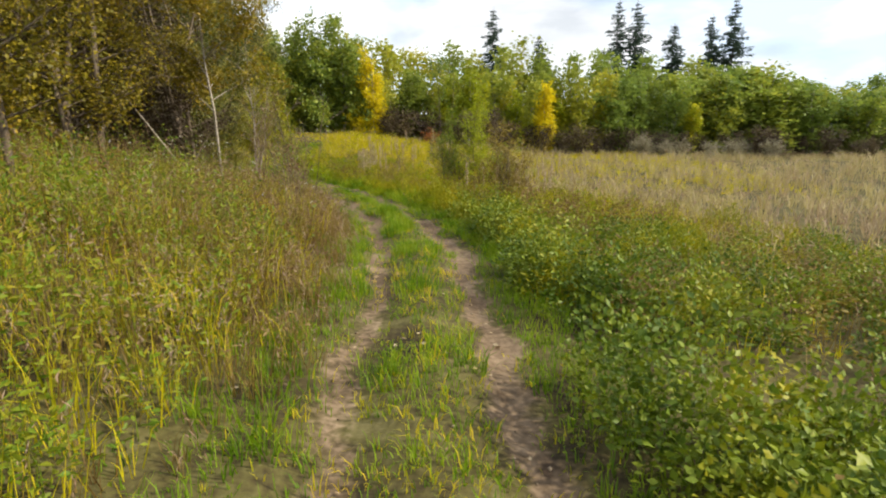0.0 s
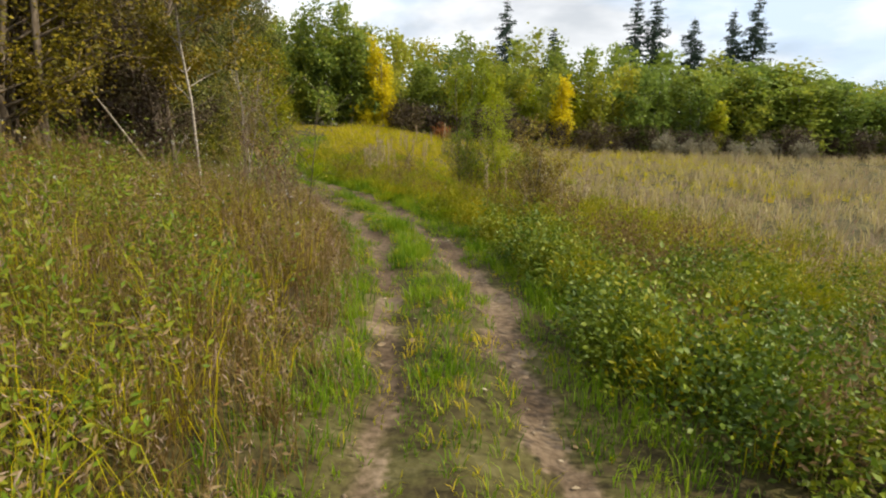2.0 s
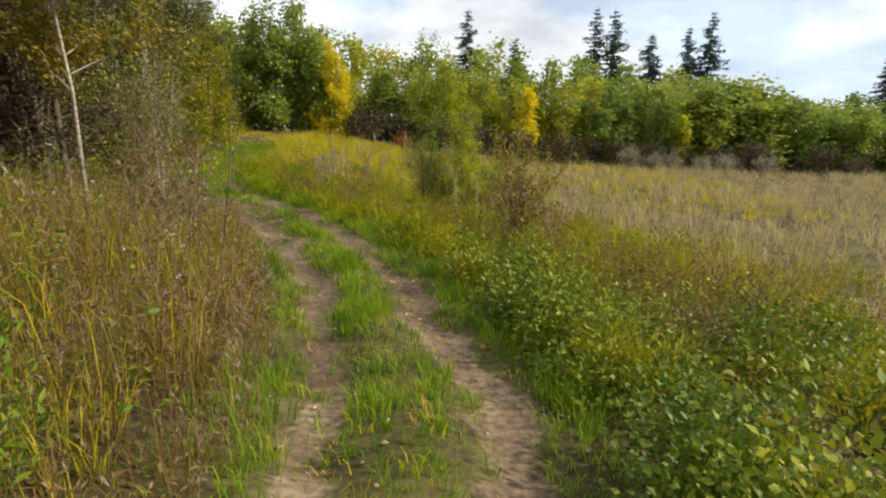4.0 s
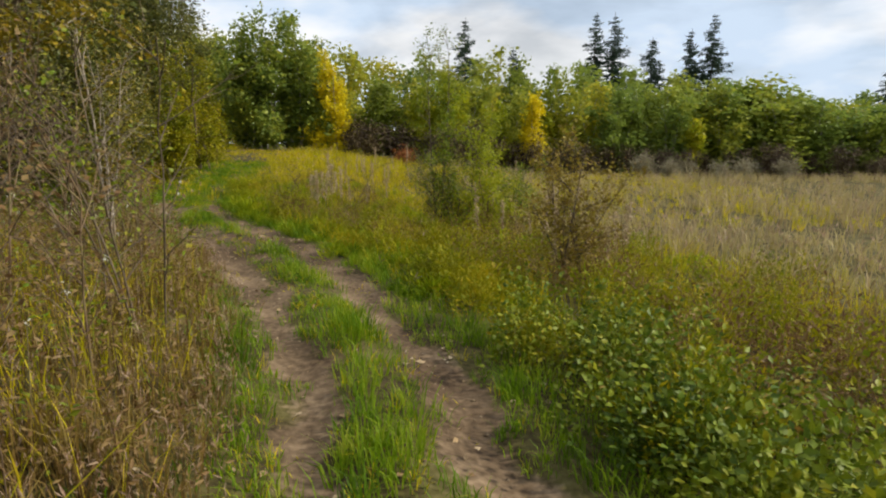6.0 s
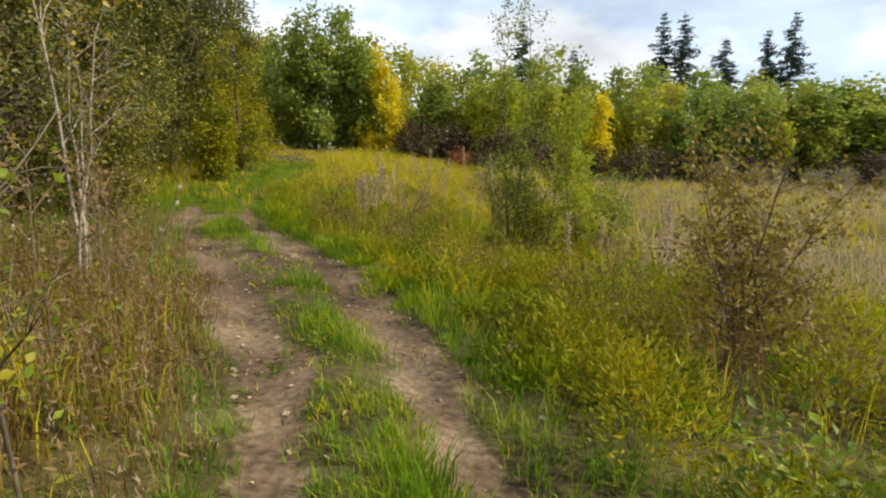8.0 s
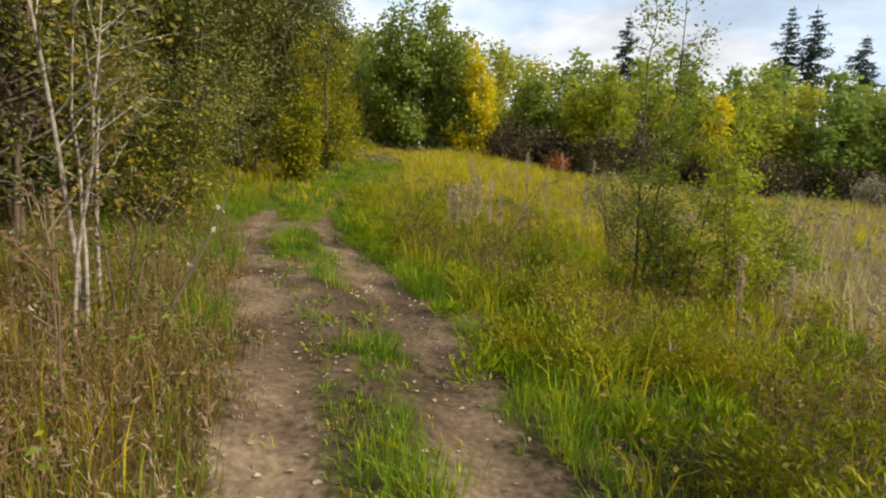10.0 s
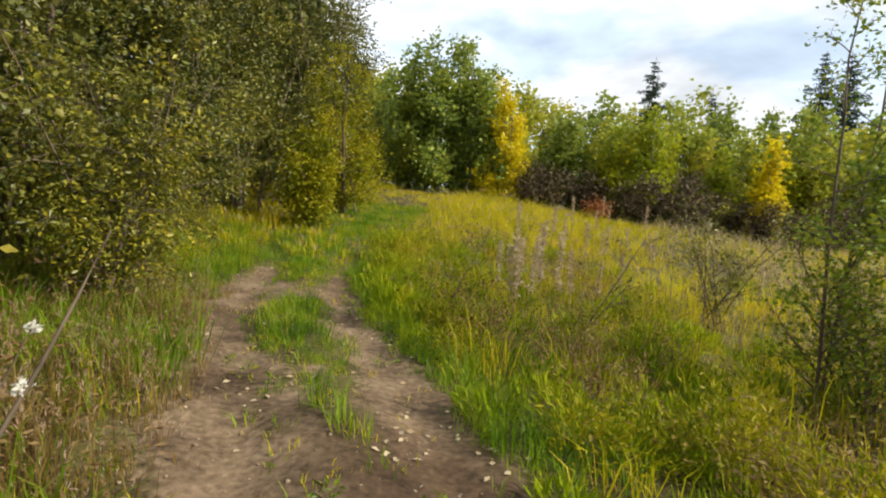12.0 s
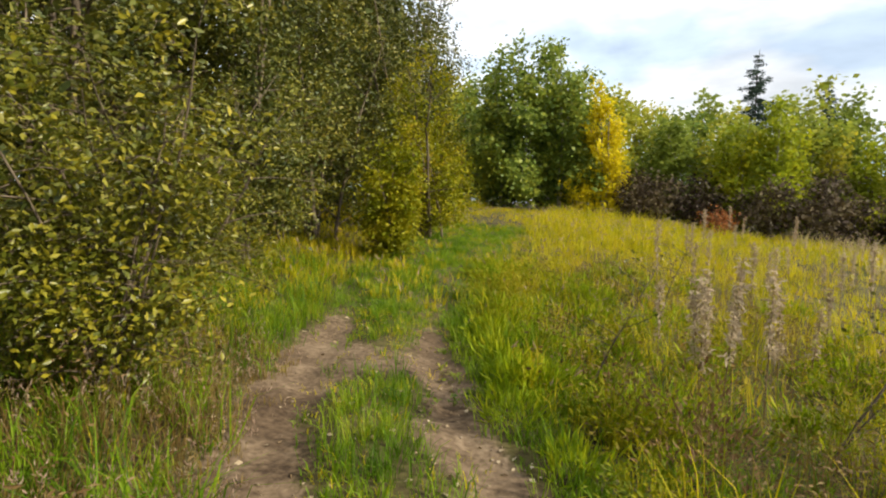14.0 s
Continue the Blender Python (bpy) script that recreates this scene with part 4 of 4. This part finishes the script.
# wood on the upper side of the track
BANK = [
    # x, y, height, stems, leaves, leaf size, leaf material, seed
    (-4.3, 12.4, 6.4, 1, 15000, 0.065, M_OLIVE, 400), (-6.0, 10.6, 6.8, 5, 22000, 0.06, M_OLIVE, 401), (-7.8, 9.0, 7.2, 4, 14000, 0.075, M_OLIVE, 402),
    (-4.9, 7.3, 5.2, 4, 16000, 0.058, M_OLIVE, 419),
    # M_BRUSH trees: brown leaves coloured extra dark for the wood's shaded inside
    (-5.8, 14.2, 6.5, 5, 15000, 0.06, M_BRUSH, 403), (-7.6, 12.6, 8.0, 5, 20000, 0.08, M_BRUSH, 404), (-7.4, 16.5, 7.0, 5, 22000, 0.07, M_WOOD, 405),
    (-9.6, 19.5, 7.8, 5, 22000, 0.075, M_WOOD, 406), (-9.6, 23.0, 7.5, 5, 24000, 0.075, M_WOOD, 407), (-9.9, 26.0, 7.2, 5, 22000, 0.08, M_WOOD, 408),
    (-11.6, 21.5, 9.0, 4, 9000, 0.12, M_WOOD, 409), (-9.7, 30.2, 8.0, 5, 22000, 0.085, M_WOOD, 410), (-10.8, 33.5, 8.4, 5, 12000, 0.11, M_WOOD, 420), (-9.2, 6.5, 7.5, 4, 14000, 0.085, M_OLIVE, 411),
    (-10.5, 14.5, 9.0, 4, 9000, 0.13, M_WOOD, 412), (-12.6, 17.5, 9.5, 4, 7000, 0.16, M_WOOD, 413), (-13.0, 26.5, 9.0, 4, 7000, 0.16, M_WOOD, 414),
    (-12.2, 10.0, 9.5, 4, 7000, 0.16, M_WOOD, 415), (-12.5, 32.0, 8.0, 4, 10000, 0.12, M_WOOD, 416), (-15.5, 22.5, 10.0, 4, 6000, 0.19, M_WOOD, 417), (-15.0, 14.0, 10.0, 4, 6000, 0.19, M_WOOD, 418),
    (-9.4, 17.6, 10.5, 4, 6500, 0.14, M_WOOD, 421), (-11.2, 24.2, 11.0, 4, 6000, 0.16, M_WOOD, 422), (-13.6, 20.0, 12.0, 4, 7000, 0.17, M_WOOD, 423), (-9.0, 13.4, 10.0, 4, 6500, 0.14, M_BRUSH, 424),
]
for x, y, h, st, nl, ls, lm, sd in BANK:
    plant("birch_tree" if sd == 400 else "willow_tree", "birch with pale bark and olive autumn leaves on the bank" if sd == 400 else "dense multi-stemmed willow with olive autumn leaves on the bank", "tree",
          x, y, sd, h, st, 0.2, clear=0.24 if sd == 400 else 0.05, limbs=30 if sd == 400 else 16, reach=0.24, rise=0.6, leaves=nl, size=ls, bark=M_BIRCH if sd == 400 else M_WILLOW, leaf=lm, slim=0.62, thick=0.004 if sd == 400 else 0.009, twig=0.2 if x < -9.3 else 0.10, shape="broad", group="wood on the bank", limb_parts=sd in (400, 403), far=x < -9.5)
# tall trees added to close the wood behind and block the light through it
TALL = plant("poplar_tree", "tall dark green poplar added behind the wood to block light", "tree", -12.5, 28.8, 440, 10.0, 3, 0.12, clear=0.08, limbs=18, reach=0.2, rise=0.8, leaves=4600, size=0.26, bark=M_GREYBARK, leaf=M_WOOD, slim=0.75, thick=0.008, twig=0.3, shape="broad", group="tall poplars behind the wood", far=True)
for k, (x, y, s) in enumerate(((-14.6, 32.5, 1.1), (-14.2, 37.5, 1.05), (-16.8, 27.5, 1.2), (-17.8, 35.5, 1.25), (-12.6, 35.2, 0.88), (-14.4, 24.6, 1.1), (-18.5, 22.0, 1.25), (-17.5, 42.0, 1.1), (-11.9, 31.6, 0.85), (-16.2, 17.8, 1.15))):
    copy_thing(TALL, Matrix.Translation((x, y, z_at(x, y) - 0.03)) @ Matrix.Rotation(k * 2.4, 4, "Z") @ Matrix.Scale(s, 4))
# brown undergrowth inside the wood, its leaf colour darkened to give the shade there
UG = plant("undergrowth_bush", "dense brown undergrowth bush, coloured darker for the shade of the wood", "bush", -6.6, 12.6, 418, 3.4, 7, 0.35, clear=0.05, limbs=10, reach=0.3, rise=0.8, leaves=1300, size=0.135, leaf=M_BRUSH, far=True, twig=0.14, thick=0.006, group="undergrowth")
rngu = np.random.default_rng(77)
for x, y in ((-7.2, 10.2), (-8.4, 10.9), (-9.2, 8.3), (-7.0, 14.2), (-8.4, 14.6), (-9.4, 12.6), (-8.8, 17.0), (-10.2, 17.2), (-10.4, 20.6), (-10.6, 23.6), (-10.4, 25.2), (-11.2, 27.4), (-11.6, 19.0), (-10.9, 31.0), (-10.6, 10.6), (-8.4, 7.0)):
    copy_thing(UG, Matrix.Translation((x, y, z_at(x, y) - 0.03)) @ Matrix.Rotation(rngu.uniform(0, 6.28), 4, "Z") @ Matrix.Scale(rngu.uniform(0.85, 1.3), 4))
# golden edge of the wood
for x, y, h, sd in ((-8.3, 28.2, 4.2, 420), (-8.0, 25.5, 2.6, 421), (-8.6, 30.5, 3.4, 422)):
    plant("yellow_willow", "willow bush turning yellow at the wood's edge", "bush", x, y, sd, h, 6, 0.22, clear=0.03, limbs=11, reach=0.26, leaves=8000, size=0.085, leaf=M_GOLDENROD, twig=0.14, shape="broad")

# the spreading willow that hangs over the track
plant("willow_bush", "spreading willow bush with drooping leafy branches over the track", "bush", -7.4, 19.3, 430, 3.0, 8, 0.62, clear=0.25, limbs=13, reach=0.40, rise=0.35, leaves=21000, size=0.060, leaf=M_WILLOWLEAF, slim=0.32, thick=0.008, twig=0.05, shape="broad", droop=0.35, low_leaf=0.9, limb_parts=True)
# a smaller willow in front of it
plant("willow_bush", "small willow bush with leafy drooping branches beside the track", "bush", -6.6, 18.2, 431, 2.9, 7, 0.3, clear=0.12, limbs=11, reach=0.3, rise=0.4, leaves=9000, size=0.06, leaf=M_WILLOWLEAF, slim=0.45, thick=0.006, twig=0.09, shape="broad", droop=0.35, low_leaf=0.7, limb_parts=True)
# saplings below the track
plant("birch_sapling", "slender green birch sapling in the grass", "sapling", 0.15, 18.8, 440, 4.3, 2, 0.05, clear=0.06, limbs=26, reach=0.17, rise=0.8, leaves=4000, size=0.05, bark=M_WILLOW, leaf=M_HERB, thick=0.0042, twig=0.06, shape="column", group="saplings", limb_parts=True)
plant("aspen_sapling", "young aspen with bright yellow-green leaves", "sapling", 1.25, 18.6, 441, 2.85, 4, 0.2, clear=0.08, limbs=17, reach=0.24, rise=0.8, leaves=5600, size=0.056, leaf=M_SAPLING, thick=0.0045, twig=0.06, shape="column", group="saplings", limb_parts=True)
plant("dogwood_bush", "green bush at the foot of the saplings", "bush", 0.55, 18.8, 442, 1.75, 7, 0.4, clear=0.12, limbs=9, reach=0.3, leaves=2400, size=0.048, leaf=M_HERB, twig=0.08, thick=0.008)
plant("dogwood_bush", "yellowing bush beside the saplings", "bush", 1.9, 18.9, 443, 1.6, 7, 0.5, clear=0.12, limbs=8, reach=0.35, leaves=3400, size=0.05, leaf=M_HERB, twig=0.07, thick=0.008)
plant("willow_bush", "sparse grey-green willow bush in the meadow grass", "bush", 0.3, 22.5, 451, 1.9, 8, 0.55, clear=0.15, limbs=9, reach=0.3, rise=0.7, leaves=3200, size=0.045, leaf=M_WILLOWLEAF, slim=0.45, twig=0.06, thick=0.007, limb_parts=True)
plant("thin_bush", "sparse half-bare bush with brown twigs in the grass", "bush", 1.6, 13.5, 444, 1.9, 9, 0.5, clear=0.15, limbs=9, reach=0.27, rise=0.8, leaves=4200, size=0.045, leaf=M_ROSEDRY, twig=0.05, limb_parts=True, thick=0.007)
plant("thin_bush", "sparse tall stems with few leaves on the bank", "bush", -2.45, 11.0, 445, 2.1, 6, 0.42, clear=0.2, limbs=9, reach=0.24, rise=0.9, leaves=800, size=0.036, leaf=M_HERB, twig=0.04, limb_parts=True, thick=0.0035)
plant("thin_bush", "half-bare weed stems beside the track", "bush", -4.05, 14.5, 446, 1.4, 3, 0.2, (0.06, 0.05), clear=0.35, limbs=5, reach=0.22, rise=1.0, leaves=260, size=0.045, leaf=M_ROSEDRY, twig=0.05, limb_parts=True, thick=0.006)
for x, y, h, sd in ((-2.15, 10.1, 1.25, 461), (-2.75, 11.9, 1.3, 462), (-3.2, 13.1, 1.2, 463), (-1.95, 9.0, 1.15, 464), (-3.0, 10.6, 1.6, 465), (-3.6, 12.2, 1.7, 466)):
    plant("dead_weed", "dark branching dead weed with a few shrivelled leaves on the bank", "weed", x, y, sd, h, 2, 0.22, clear=0.35, limbs=7, reach=0.3, rise=1.3, leaves=190, size=0.035, bark=M_STEM, leaf=M_DEADWEED, twig=0.025, thick=0.005, limb_parts=True, group="dead weeds on the bank")
plant("bare_birch", "thin pale birch stems with few leaves on the bank", "sapling", -4.2, 14.1, 447, 3.3, 4, 0.12, (0.05, 0), clear=0.35, limbs=8, reach=0.2, rise=0.9, leaves=1100, size=0.05, bark=M_BIRCH, leaf=M_OLIVE, twig=0.07, thick=0.006)

for x, y, h, ln, sd in ((-3.5, 20.6, 1.3, (0.45, 0.1), 448), (-1.75, 19.9, 1.5, (0.5, 0.1), 449), (-2.9, 23.2, 1.2, (0.3, 0.1), 450)):
    plant("arching_shoot", "bare arching willow shoot in the grass", "sapling", x, y, sd, h, 2, 0.12, ln, clear=0.4, limbs=6, reach=0.3, rise=0.5, leaves=160, size=0.04, leaf=M_WILLOWLEAF, twig=0.04, thick=0.007, limb_parts=True)

# a bare twig with seed fluff that leans out beside the track
twig = tagged(new("bare_twig"), "dark bare leaning twig with white seed fluff beside the track", "twig")
twig.location = (-3.82, 14.3, z_at(-3.82, 14.3) - 0.02)
f = np.linspace(0, 1, 9)
tip = 1.28 - twig.location.z
v, t = tube_arrays([(np.stack([0.33 * f, 0.72 * f, tip * (0.55 * f + 0.45 * f * f)], 1), 0.015 - 0.011 * f)], 6)
mesh_object("stem", v, t, M_WILLOW, twig, True)
v, t = tube_arrays([(np.stack([0.08 + 0.26 * f, 0.12 + 0.32 * f, 0.05 + 0.75 * tip * f], 1), 0.006 - 0.004 * f)], 5)
mesh_object("side_twig", v, t, M_WILLOW, twig, True)
for fx, fy, fz in ((0.34, 0.44, 0.79), (0.32, 0.42, 0.66), (0.2, 0.3, 0.45)):
    rngt = np.random.default_rng(int(fz * 100))
    v, t = leaf_arrays(rngt, np.array([fx, fy, fz * tip]) + rngt.normal(0, 0.008, (26, 3)), rngt.uniform(0.012, 0.026, 26), 0.0, 0.6)
    mesh_object("seed_fluff", v, t, M_WHITEFLUFF, twig)

# a dead pole leaning in the thicket
pole = tagged(new("dead_pole"), "bleached dead pole leaning in the thicket", "branch")
pole.location = (-4.75, 12.0, z_at(-4.75, 12.0) + 0.0)
f = np.linspace(0, 1, 7)
v, t = tube_arrays([(np.stack([-1.5 * f, 0.1 * f, 0.1 + 2.2 * f - 0.15 * f * f], 1), 0.018 - 0.01 * f)], 6)
mesh_object("shaft", v, t, M_BIRCH, pole, True)


def stalk(name, label, x, y, seed, h, fluffy):
    """A dead flower stalk with a fluffy pale head."""
    rng = np.random.default_rng(seed)
    root = tagged(new(name), label, "weed", "dry stalks below the track")
    root.location = (x, y, z_at(x, y) - 0.02)
    f = np.linspace(0, 1, 6)
    lean = rng.normal(0, 0.07, 2)
    line = np.stack([lean[0] * f * h, lean[1] * f * h, f * h], 1)
    v, t = tube_arrays([(line, 0.006 - 0.004 * f)], 5)
    mesh_object("stem", v, t, M_STEM, root)
    m = fluffy
    c = rng.uniform(0.45, 1.02, m)
    at = np.stack([np.interp(c, f, line[:, k]) for k in range(3)], 1) + rng.normal(0, 0.015, (m, 3))
    v, t = leaf_arrays(rng, at, rng.uniform(0.035, 0.08, m), 0.0, 0.3, 0.2)
    mesh_object("seed_head", v, t, M_FLUFF, root)
    return root


KINDS = [stalk("dry_stalk", "dead flower stalk with fluffy pale seed head", -2.6, 20.5, 500 + k, 0.95 + 0.1 * k, 120 + 30 * k) for k in range(3)]
rngs = np.random.default_rng(8)
places = [(-2.42, 20.5), (-1.85, 21.25), (-2.05, 20.75), (-2.6, 21.3), (-2.3, 20.9), (-2.9, 21.5), (-2.3, 22.3), (-1.5, 21.7), (-1.0, 23.0), (-2.4, 24.5), (-1.2, 25.5), (0.4, 26), (-0.3, 28), (1.4, 29), (-1.7, 30), (0.6, 32), (2.3, 33)]
places += [(rngs.uniform(-3, 5), rngs.uniform(22, 36)) for _ in range(22)] + [(rngs.uniform(0.6, 3.5), rngs.uniform(13, 19)) for _ in range(14)]
for k, (x, y) in enumerate(places):
    s = rngs.uniform(0.75, 1.15) * (1.25 if k < 5 else 1)
    copy_thing(KINDS[k % 3], Matrix.Translation((x, y, z_at(x, y) - 0.02)) @ Matrix.Rotation(rngs.uniform(0, 6.28), 4, "Z") @ Matrix.Scale(s, 4))
